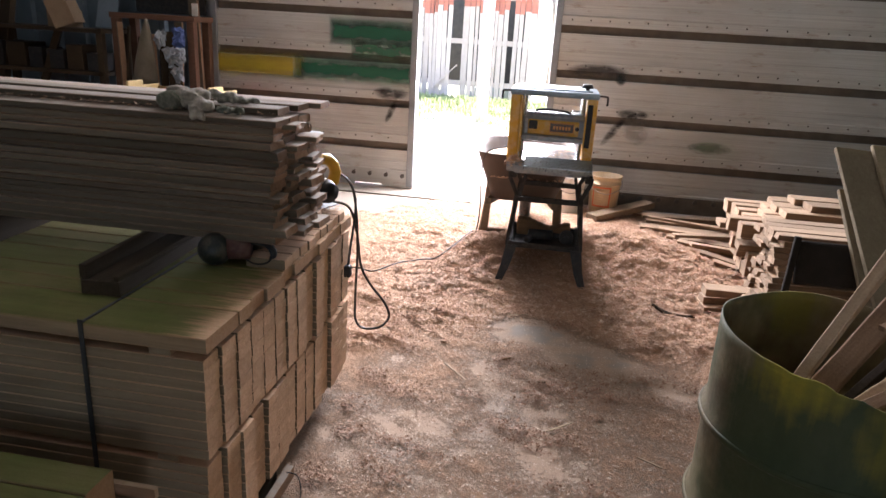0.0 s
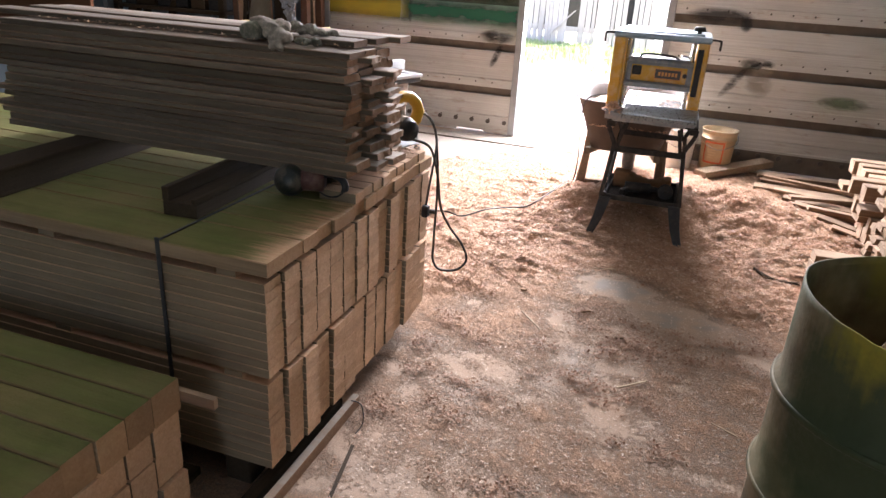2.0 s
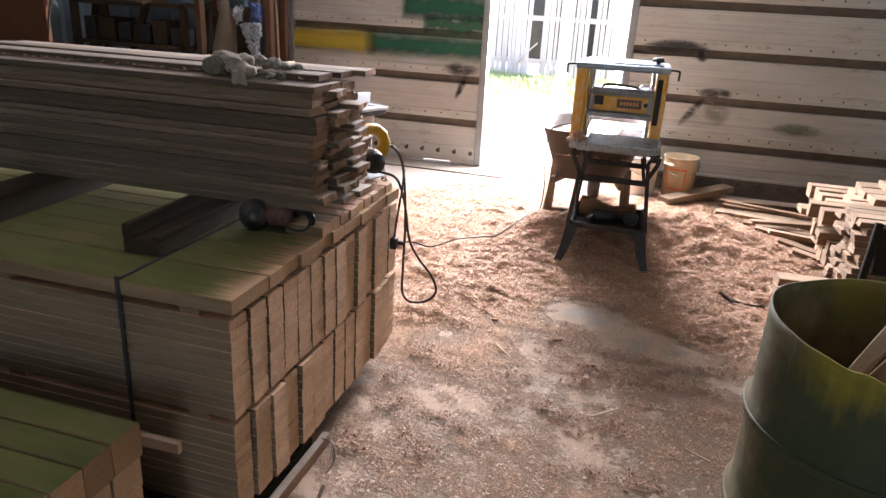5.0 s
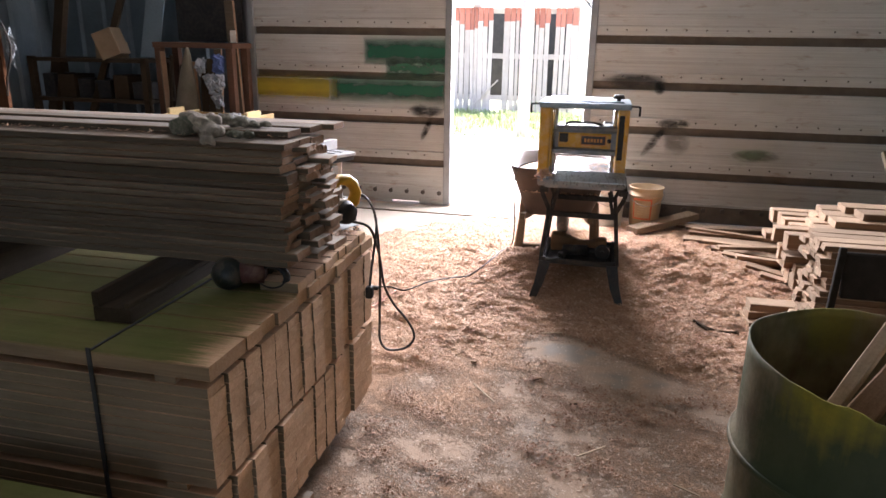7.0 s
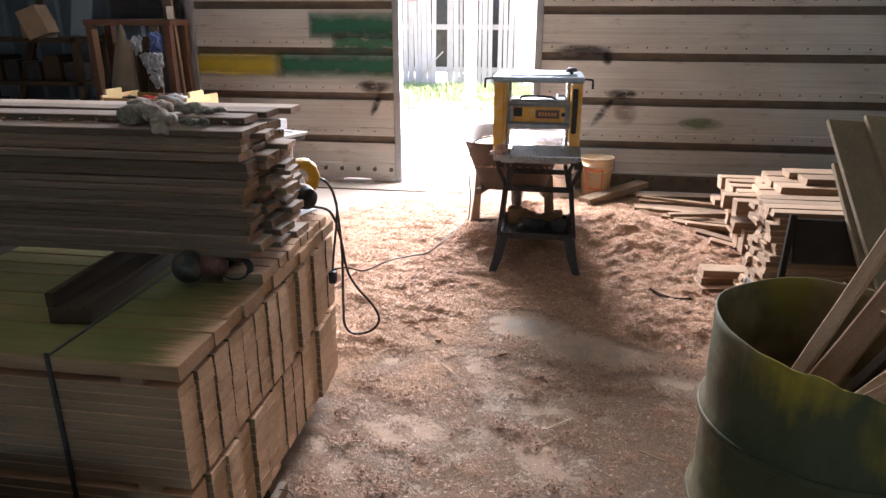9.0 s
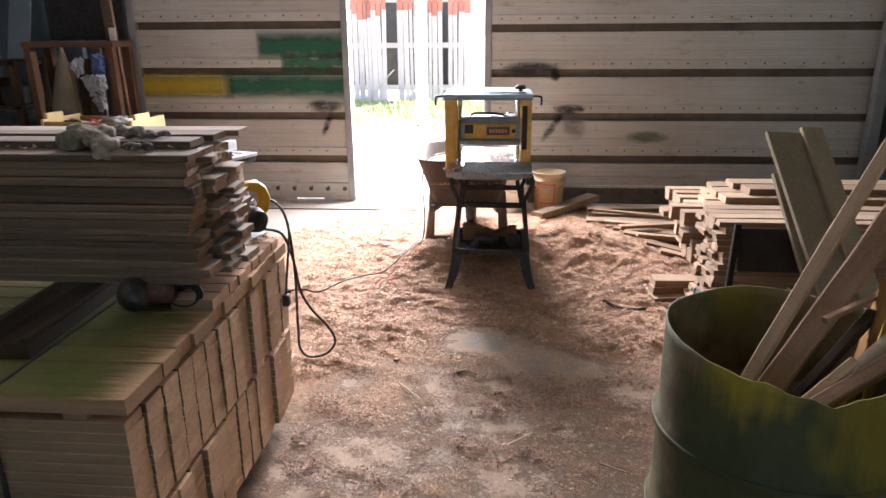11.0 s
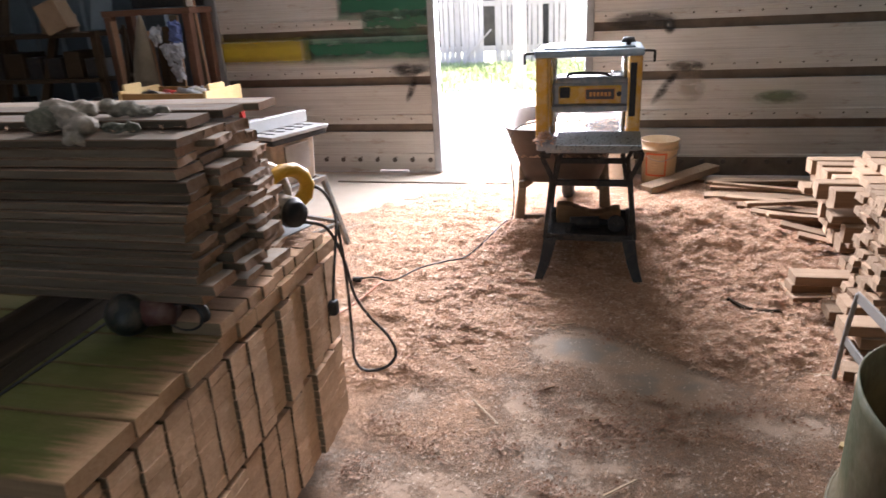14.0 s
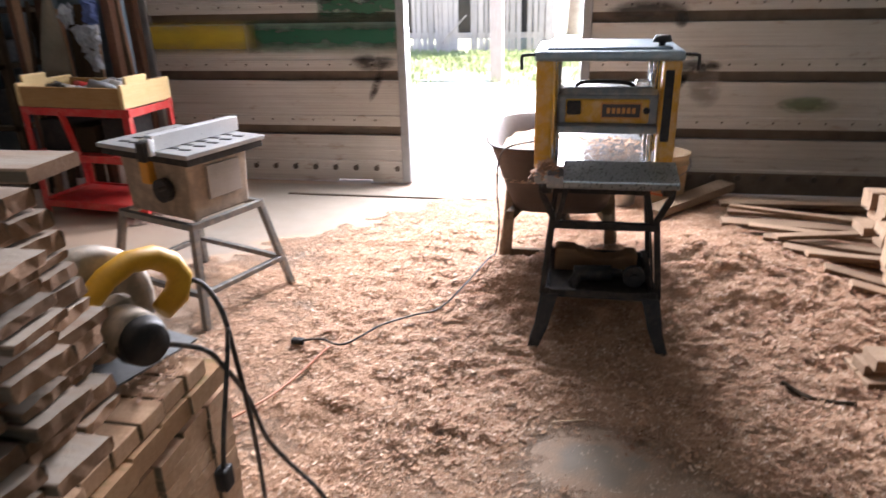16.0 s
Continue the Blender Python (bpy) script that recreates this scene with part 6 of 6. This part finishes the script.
def stick(name, label, a, b, w, h, mat, spin=0.0, down=0.5, up=0.0, seed=1):
    """A rough, slightly bowed stick along the line a to b, carried on beyond both."""
    r = random.Random(seed)
    a, b = Vector(a), Vector(b)
    a, b = a - (b - a) * down, b + (b - a) * up
    d = b - a
    n = 12
    rings = []
    bow = r.uniform(-0.006, 0.006)
    for k in range(n + 1):
        u = k / n
        off = bow * math.sin(u * math.pi)
        ww, hh = w * (1 + r.uniform(-0.06, 0.06)) / 2, h * (1 + r.uniform(-0.08, 0.08)) / 2
        c = min(ww, hh) * 0.25
        z = d.length * u
        rings.append([(x + off, y, z + (r.uniform(-0.006, 0.006) if k == n else 0)) for x, y in ((-ww + c, -hh), (ww - c, -hh), (ww, -hh + c), (ww, hh - c), (ww - c, hh), (-ww + c, hh), (-ww, hh - c), (-ww, -hh + c))])
    bm = bmesh.new()
    made = loft(bm, rings)
    bm.faces.new(made[0])
    bm.faces.new(made[-1])
    bmesh.ops.recalc_face_normals(bm, faces=bm.faces)
    m = Matrix.Translation(a) @ d.to_track_quat("Z", "Y").to_matrix().to_4x4() @ pose(0, 0, 0, 0, 0, spin)
    return tagged(part(name, bm, mat, at=m), label, "stick", "sticks in the drum")


stick("stick", "long thin pale stick standing in the drum", (0.704, 1.7, 0.767), (0.987, 1.85, 1.256), 0.034, 0.022, STICK, 15, 0.6, 0.5, 2)
stick("stick", "rough-sawn brown board standing in the drum", (0.762, 1.7, 0.758), (1.105, 1.85, 1.257), 0.062, 0.034, STICKBROWN, 30, 0.5, 0.3, 3)
stick("stick", "short dark stick standing in the drum", (0.836, 1.7, 0.734), (0.959, 1.7, 0.93), 0.026, 0.022, DARKWOOD, 20, 1.5, 0, 4)
stick("stick", "orange-brown slat end standing in the drum", (0.953, 1.7, 0.821), (0.984, 1.7, 1.049), 0.066, 0.016, ORANGEWOOD, -15, 2.2, 0, 5)
stick("stick", "yellow painted slat standing in the drum", (1.02, 1.75, 0.847), (1.036, 1.75, 1.172), 0.040, 0.016, YELLOWWOOD, -25, 1.5, 0, 6)
stick("stick", "thin dark branch leaning across the sticks", (0.912, 1.7, 0.944), (1.205, 1.85, 1.015), 0.016, 0.014, STICKBROWN, 0, 0.3, 0.3, 7)
stick("stick", "short pale stick end standing in the drum", (0.80, 1.56, 0.80), (0.86, 1.56, 0.865), 0.024, 0.02, STICK, 40, 3.0, 0, 8)
stick("stick", "rough brown stick leaning over the drum's rim", (0.92, 1.55, 0.861), (1.075, 1.6, 0.939), 0.036, 0.028, STICKBROWN, 15, 1.4, 1.2, 9)
bm = bmesh.new()
rod(bm, (0.69, 1.51, 0.68), (1.29, 1.77, 1.11), 0.0195, 18, 0.025)
tagged(part("pole", smooth(bm), PIPEWHITE), "pale peeled wooden pole leaning in the drum", "pole")

floor_board("leaning_board", "wide grey-brown board leaning on the chair", (1.46, 2.12, 0.0), (1.31, 3.27, 1.13), 0.165, 0.02, OLIVE, "leaning boards", 6)
floor_board("leaning_board", "wide grey-brown board leaning beside another", (1.565, 2.12, 0.0), (1.435, 3.29, 1.15), 0.10, 0.02, OLIVE, "leaning boards", 6)
floor_board("leaning_board", "narrow pale board leaning on the chair", (1.36, 2.10, 0.0), (1.29, 3.16, 0.965), 0.095, 0.02, OLIVE, "leaning boards", 6)
floor_board("wide_plank", "wide dark plank lying on the floor behind the drum", (1.62, 1.92, 0.0), (1.20, 1.98, 0.56), 0.16, 0.022, HANDLEWOOD, "", 10)


def build_chair():
    c = thing("metal_chair", "steel chair frame with a black padded back and no seat", "chair")
    x0, x1 = 1.04, 1.38
    for x in (x0, x1):
        sx = -1 if x == x0 else 1
        tube("rear_leg", [(x + sx * 0.045, 2.86, 0.0), (x + sx * 0.03, 2.88, 0.30), (x + sx * 0.01, 2.90, 0.46), (x - sx * 0.01, 2.93, 0.62), (x - sx * 0.02, 2.96, 0.77)], 0.0105, CHAIRLEG, c)
        tube("front_leg", [(x + sx * 0.06, 3.26, 0.0), (x + sx * 0.05, 3.24, 0.25), (x + sx * 0.04, 3.22, 0.41)], 0.0095, CHAIRLEG, c)
        bm = bmesh.new()
        bar(bm, (x + sx * 0.012, 2.892, 0.43), (x - sx * 0.02, 2.952, 0.80), 0.026, 0.024, 0.004, (0, 1, 0))
        part("back_upright", bm, CHAIRPAD, c, "dark back upright")
        bm = bmesh.new()
        bar(bm, (x + sx * 0.02, 2.89, 0.40), (x + sx * 0.04, 3.22, 0.40), 0.008, 0.04)
        part("side_rail", bm, CHAIRLEG, c)
        bm = bmesh.new()
        bar(bm, (x + sx * 0.035, 2.88, 0.20), (x + sx * 0.05, 3.24, 0.21), 0.008, 0.035)
        part("stretcher", bm, CHAIRLEG, c)
    part("backrest", one_box((0, 0, 0), (0.285, 0.028, 0.19), pose((x0 + x1) / 2, 2.942, 0.69, -8), 0.013), CHAIRPAD, c, "black padded backrest")


build_chair()

# ---- the dark tool corner ----
SHELFWOOD = timber("red_brown_shelf", (0.12, 0.062, 0.04), (0.21, 0.115, 0.075), "x")
CABINET = timber("brown_plywood", (0.11, 0.042, 0.018), (0.17, 0.07, 0.03), "z")
CARD = worn("brown_cardboard", (0.22, 0.15, 0.085), (0.32, 0.225, 0.14), 0.85, 0, 8)
CLOTH = worn("pale_rag", (0.22, 0.24, 0.27), (0.42, 0.45, 0.48), 0.9, 0, 10, 0.4)
BLUECLOTH = worn("blue_rag", (0.06, 0.09, 0.22), (0.10, 0.14, 0.32), 0.9, 0, 10, 0.4)
ORANGEWOOD = timber("orange_crate_wood", (0.48, 0.24, 0.08), (0.62, 0.36, 0.14), "x")


def rag(name, label, x, y, z, w, h, mat, seed):
    """A hanging, crumpled bag or rag with thickness."""
    r = random.Random(seed)
    bm = bmesh.new()
    rings = []
    for k in range(9):
        u = k / 8
        q = 0.25 + 0.75 * math.sin(math.pi * min(1, 0.15 + u * 0.85)) + r.uniform(-0.1, 0.1)
        rings.append([(x + 0.5 * w * q * math.cos(a) * (1 + 0.25 * math.sin(3 * a + seed + k)), y + 0.25 * w * q * math.sin(a), z - h * u + 0.02 * math.sin(2 * a + k)) for a in (j * math.tau / 14 for j in range(14))])
    made = loft(bm, rings)
    bm.faces.new(made[0])
    bm.faces.new(made[-1])
    bmesh.ops.subdivide_edges(bm, edges=bm.edges[:], cuts=1, use_grid_fill=True)
    for v in bm.verts:
        v.co += Vector((noise.noise(v.co * 30), noise.noise(v.co * 30 + Vector((5, 0, 0))), noise.noise(v.co * 30 + Vector((0, 7, 0))))) * 0.028
    return tagged(part(name, bm, mat), label, "rag")


def build_tool_corner():
    s = thing("tool_bench", "old wooden bench with a red-brown top board and hanging tools", "bench")
    part("top_board", one_box((-3.78, 6.28, 1.49), (0.86, 0.36, 0.05), bevel=0.004), SHELFWOOD, s, "red-brown top board")
    for x in (-4.16, -3.40):
        for y in (6.14, 6.42):
            part("leg", one_box((x, y, 0.733), (0.07, 0.07, 1.465), bevel=0.004), SHELFWOOD, s)
    part("back_panel", one_box((-3.78, 6.45, 1.95), (0.72, 0.02, 0.85)), BLACK, s, "dark pegboard back")
    part("low_shelf", one_box((-3.78, 6.28, 0.70), (0.78, 0.34, 0.03)), DARKWOOD, s)
    rr = random.Random(17)
    for k in range(7):
        x = -4.12 + 0.105 * k + rr.uniform(-0.02, 0.02)
        top = rr.uniform(1.25, 1.47)
        floor_board("scrap_board", "dusty scrap board leaning on the bench front", (x + rr.uniform(-0.08, 0.12), 5.98, 0.0), (x, 6.11, top), rr.uniform(0.04, 0.09), 0.02,
                    (GREYED, DARKWOOD, DARKWOOD)[k % 3], "scrap boards by the bench", rr.uniform(-25, 25))
    rag("plastic_bag", "crumpled pale plastic bag hanging from the bench", -3.58, 6.05, 1.22, 0.12, 0.16, CLOTH, 3)
    rag("plastic_bag", "crumpled blue plastic bag hanging from the bench", -3.50, 6.07, 1.40, 0.12, 0.20, BLUECLOTH, 5)
    rag("plastic_bag", "crumpled white plastic bag hanging low on the bench", -3.50, 6.03, 1.06, 0.11, 0.14, CLOTH, 8)
    rag("plastic_bag", "crumpled clear plastic bag among the bench tools", -3.66, 6.03, 1.36, 0.10, 0.14, CLOTH, 19)
    rag("plastic_bag", "small crumpled white bag beside the bench", -3.46, 6.0, 1.22, 0.10, 0.16, CLOTH, 23)
    bm = bmesh.new()
    rod(bm, (-3.86, 6.1, 1.02), (-3.86, 6.1, 1.20), 0.04, 16)
    rod(bm, (-3.86, 6.1, 1.20), (-3.86, 6.1, 1.25), 0.04, 16, 0.015)
    rod(bm, (-3.86, 6.1, 1.25), (-3.86, 6.1, 1.29), 0.015, 12)
    tagged(part("glass_bottle", smooth(bm), worn("grey_bottle", (0.2, 0.22, 0.23), (0.3, 0.32, 0.33), 0.2), at=pose(0, -0.02, 0)), "dusty grey bottle hanging at the bench", "bottle")
    tagged(part("wall_plank", one_box((0, 0, 0.95), (0.09, 0.04, 1.9), pose(-3.36, 6.22, 0, 0, -2, 0), 0.004), GREYED), "tall grey plank standing beside the door post", "plank")
    bm = bmesh.new()
    rings = []
    for k in range(13):
        u = k / 12
        w2 = 0.012 + 0.115 * u ** 0.8
        rings.append([(-3.81 - 0.05 * u + w2 * math.cos(a) * (1 + 0.16 * math.sin(4 * a + 3 * u)), 6.06 + (0.012 + 0.028 * u) * math.sin(a), 1.465 - 0.58 * u + 0.012 * math.sin(3 * a)) for a in (j * math.tau / 20 for j in range(20))])
    made = loft(bm, rings)
    bm.faces.new(made[0])
    bm.faces.new(made[-1])
    tagged(part("cloth_sack", smooth(bm), worn("olive_sackcloth", (0.15, 0.125, 0.085), (0.25, 0.215, 0.155), 0.95, 0, 9, 0.6)), "folded olive-brown cloth sack hanging from the bench board", "sack")
    tagged(part("paper_tag", one_box((-3.373, 6.10, 1.575), (0.06, 0.004, 0.11)), WHITEPLASTIC, at=pose(0, 0.06, 0)), "small white paper tag on the tall plank", "tag")
    d = thing("dark_shelf", "dark full storage shelf along the wall", "shelf")
    for z in (0.48, 0.94, 1.33):
        part("shelf_board", one_box((-4.95, 6.3, z), (1.35, 0.5, 0.035)), DARKWOOD, d)
    for x in (-5.6, -4.3):
        for y in (6.08, 6.5):
            part("post", one_box((x, y, 0.68), (0.06, 0.06, 1.36)), DARKWOOD, d)
    for z in (0.4985, 0.9585):
        for k in range(6):
            w, h = rr.uniform(0.12, 0.2), rr.uniform(0.15, 0.3)
            tagged(part("storage_box", one_box((-5.45 + 0.21 * k, 6.25, z + h / 2), (w, 0.3, h), bevel=0.008), (BLACK, DARKWOOD, BLACK)[k % 3]), "dark dusty box on the storage shelf", "box", "boxes on the dark shelf")
    tagged(part("cardboard_box", one_box((0, 0, 0.11), (0.20, 0.22, 0.26), pose(-4.66, 6.15, 1.385, 0, -20, 12), 0.004), CARD), "open brown cardboard box tilted on the dark shelf", "box")
    tagged(part("cardboard_box", one_box((-4.78, 6.25, 1.3475 + 0.08), (0.2, 0.24, 0.16), bevel=0.004), CARD), "small brown cardboard box on the dark shelf", "box")
    for k, (x, y, z0, x2, y2, z1) in enumerate(((-5.2, 6.0, 0, -4.2, 6.6, 3.4), (-5.5, 6.0, 0, -5.3, 6.6, 3.0))):
        floor_board("leaning_beam", "long dark beam leaning against the sheet wall", (x, y, z0), (x2, y2, z1), 0.16, 0.06, DARKWOOD, "leaning beams")
    floor_board("leaning_sheet", "narrow blue-grey metal sheet leaning on the wall", (-4.35, 6.25, 1.36), (-4.40, 6.72, 2.6), 0.2, 0.015, BLUESHEET)
    b = thing("low_workbench", "dark low workbench beneath a brown cabinet", "bench")
    part("top", one_box((-4.25, 3.5, 0.865), (1.5, 0.8, 0.05), bevel=0.004), DARKWOOD, b)
    for x in (-4.92, -3.6):
        for y in (3.18, 3.82):
            part("leg", one_box((x, y, 0.42), (0.08, 0.08, 0.84)), DARKWOOD, b)
    c = thing("plywood_door", "brown plywood cabinet door leaning upright on the dark workbench", "door panel")
    part("panel", one_box((-4.23, 3.80, 1.40), (1.16, 0.03, 1.01), bevel=0.004), CABINET, c)
    part("batten", one_box((-4.23, 3.78, 1.85), (1.10, 0.012, 0.08), bevel=0.002), CABINET, c)
    tube("hose_loop", [(-3.64, 3.78, 1.66), (-3.58, 3.76, 1.62), (-3.53, 3.75, 1.50), (-3.55, 3.75, 1.40), (-3.6, 3.76, 1.30), (-3.64, 3.78, 1.18)], 0.007, RUBBER, c, "hanging dark hose loop")
    rag("hanging_rag", "pale rag hanging on the cabinet's side", -3.61, 3.83, 1.58, 0.05, 0.22, CLOTH, 12)
    k = thing("orange_crate", "orange stained wooden crate standing on the floor", "crate")
    for z in (0.08, 0.24, 0.40, 0.51):
        part("slat", one_box((-3.9, 2.72, z), (0.8, 0.02, 0.12), bevel=0.003), ORANGEWOOD, k)
        part("slat", one_box((-3.9, 3.02, z), (0.8, 0.02, 0.12), bevel=0.003), ORANGEWOOD, k)
    for x in (-4.28, -3.52):
        part("end_panel", one_box((x, 2.87, 0.28), (0.02, 0.28, 0.56)), ORANGEWOOD, k)
    part("bottom", one_box((-3.9, 2.87, 0.012), (0.76, 0.28, 0.02)), ORANGEWOOD, k)


build_tool_corner()

# ---- outside, beyond the doorway ----
# dark rear wall colour that stands for the shade inside the barn
BARN_SHADE = worn("barn_inside_shade", (0.05, 0.045, 0.04), (0.09, 0.08, 0.07), 0.9)
TIN = worn("pale_tin_roof", (0.60, 0.61, 0.62), (0.72, 0.73, 0.74), 0.4, 0.5, 2)
BARK = worn("grey_bark", (0.20, 0.17, 0.14), (0.32, 0.28, 0.24), 0.9, 0, 8, 0.6)


def build_barn():
    b = thing("old_barn", "old weathered plank barn, red paint faded to grey-white", "barn")
    y, rr = 16.0, random.Random(5)
    x = -6.4
    while x < -0.62:
        w = rr.uniform(0.075, 0.15)
        opening = -2.56 < x < -2.33 or -1.28 < x < -1.16 or -3.75 < x < -3.55
        z0 = rr.uniform(0.0, 0.06)
        if rr.random() < 0.10:
            z0 = rr.uniform(0.7, 1.2)
        if not opening:
            zt = 1.95 + rr.uniform(-0.12, 0.1)
            part("plank", one_box((0, 0, 0), (w - rr.uniform(0.008, 0.03), 0.025, zt - z0), pose(x + w / 2, y + rr.uniform(-0.012, 0.012), (z0 + zt) / 2, 0, rr.uniform(-1.0, 1.0), 0)), BARNWOOD, b)
            part("red_plank_top", one_box((x + w / 2, y, (zt + 2.32) / 2), (w - 0.012, 0.025, 2.32 - zt)), BARNRED, b, "faded red plank top")
        x += w
    for z in (0.35, 1.28, 2.25):
        part("girt", one_box((-3.5, y + 0.06, z), (5.9, 0.06, 0.11)), BARNWOOD, b)
    for x in (-6.3, -4.6, -2.9, -0.68):
        part("barn_post", one_box((x, y + 0.12, 1.2), (0.16, 0.16, 2.4)), BARNWOOD, b)
    for a, c in (((-2.9, 0.2), (-2.35, 0.75)), ((-3.9, 0.75), (-3.5, 0.35))):
        bm = bmesh.new()
        bar(bm, (a[0], y - 0.03, a[1]), (c[0], y - 0.03, c[1]), 0.02, 0.10, 0, (0, 1, 0))
        part("brace", bm, BARNWOOD, b)
    part("side_wall", one_box((-0.62, y + 2.5, 1.2), (0.04, 4.9, 2.4)), BARNWOOD, b)
    part("side_wall", one_box((-6.4, y + 2.5, 1.2), (0.04, 4.9, 2.4)), BARNWOOD, b)
    part("rear_wall", one_box((-3.5, y + 5.0, 1.2), (5.8, 0.04, 2.4)), BARN_SHADE, b)
    bm = bmesh.new()
    box(bm, (-3.5, y + 1.1, 2.95), (6.6, 3.4, 0.04), Matrix.Translation((0, 0, 0)))
    bmesh.ops.rotate(bm, verts=bm.verts, cent=(-3.5, y - 0.45, 2.35), matrix=Matrix.Rotation(radians(24), 3, 'X'))
    part("roof", bm, TIN, b, "pale tin roof")
    p = thing("porch_post", "pale weathered square yard post", "post")
    part("post", one_box((-1.30, 12.2, 1.5), (0.19, 0.19, 3.04), bevel=0.01), BARNWOOD, p)
    t = thing("bare_tree", "leafless grey tree trunk beyond the yard", "tree")
    tube("trunk", [(-0.2, 21.0, -0.05), (-0.15, 21.0, 1.5), (-0.25, 21.1, 3.2), (-0.1, 21.0, 5.0), (-0.2, 21.0, 7.5)], 0.22, BARK, t)
    for k in range(9):
        a = k * 2.4
        z = 1.6 + 0.6 * k
        tube("limb", [(-0.18, 21.0, z), (-0.18 + 0.7 * math.cos(a), 21 + 0.7 * math.sin(a), z + 0.6), (-0.18 + 1.4 * math.cos(a + 0.3), 21 + 1.4 * math.sin(a + 0.3), z + 1.5), (-0.18 + 1.8 * math.cos(a + 0.1), 21 + 1.8 * math.sin(a), z + 2.4)], 0.045, BARK, t)


build_barn()


def build_grass():
    """Tufts of spring grass across the yard, each blade a bent strip."""
    r = random.Random(77)
    verts, faces = [], []
    for k in range(1700):
        y = 11.0 + 5.0 * r.random() ** 0.6
        x = r.uniform(-4.2, 0.6)
        if noise.noise(Vector((x * 0.9, y * 1.4, 2))) < r.uniform(-0.35, 0.2) - 0.12 * (y - 13):
            continue
        for j in range(5):
            px, py, a, h = x + r.gauss(0, 0.05), y + r.gauss(0, 0.05), r.uniform(0, math.tau), r.uniform(0.04, 0.13)
            o, dx, dy = len(verts), 0.008 * math.cos(a), 0.008 * math.sin(a)
            bx, by = 0.35 * h * math.cos(a + 1.6), 0.35 * h * math.sin(a + 1.6)
            verts += [(px - dx, py - dy, -0.02), (px + dx, py + dy, -0.02), (px + dx + bx * 0.3, py + dy + by * 0.3, h * 0.6), (px - dx + bx * 0.3, py - dy + by * 0.3, h * 0.6), (px + bx, py + by, h)]
            faces += [(o, o + 1, o + 2, o + 3), (o + 3, o + 2, o + 4)]
    me = bpy.data.meshes.new("grass")
    me.from_pydata(verts, [], faces)
    me.materials.append(worn("spring_grass", (0.22, 0.27, 0.10), (0.38, 0.42, 0.20), 0.8, 0, 3))
    tagged(new("grass", me), "tufts of bright spring grass in the gravel yard", "grass", kind="stuff")


build_grass()
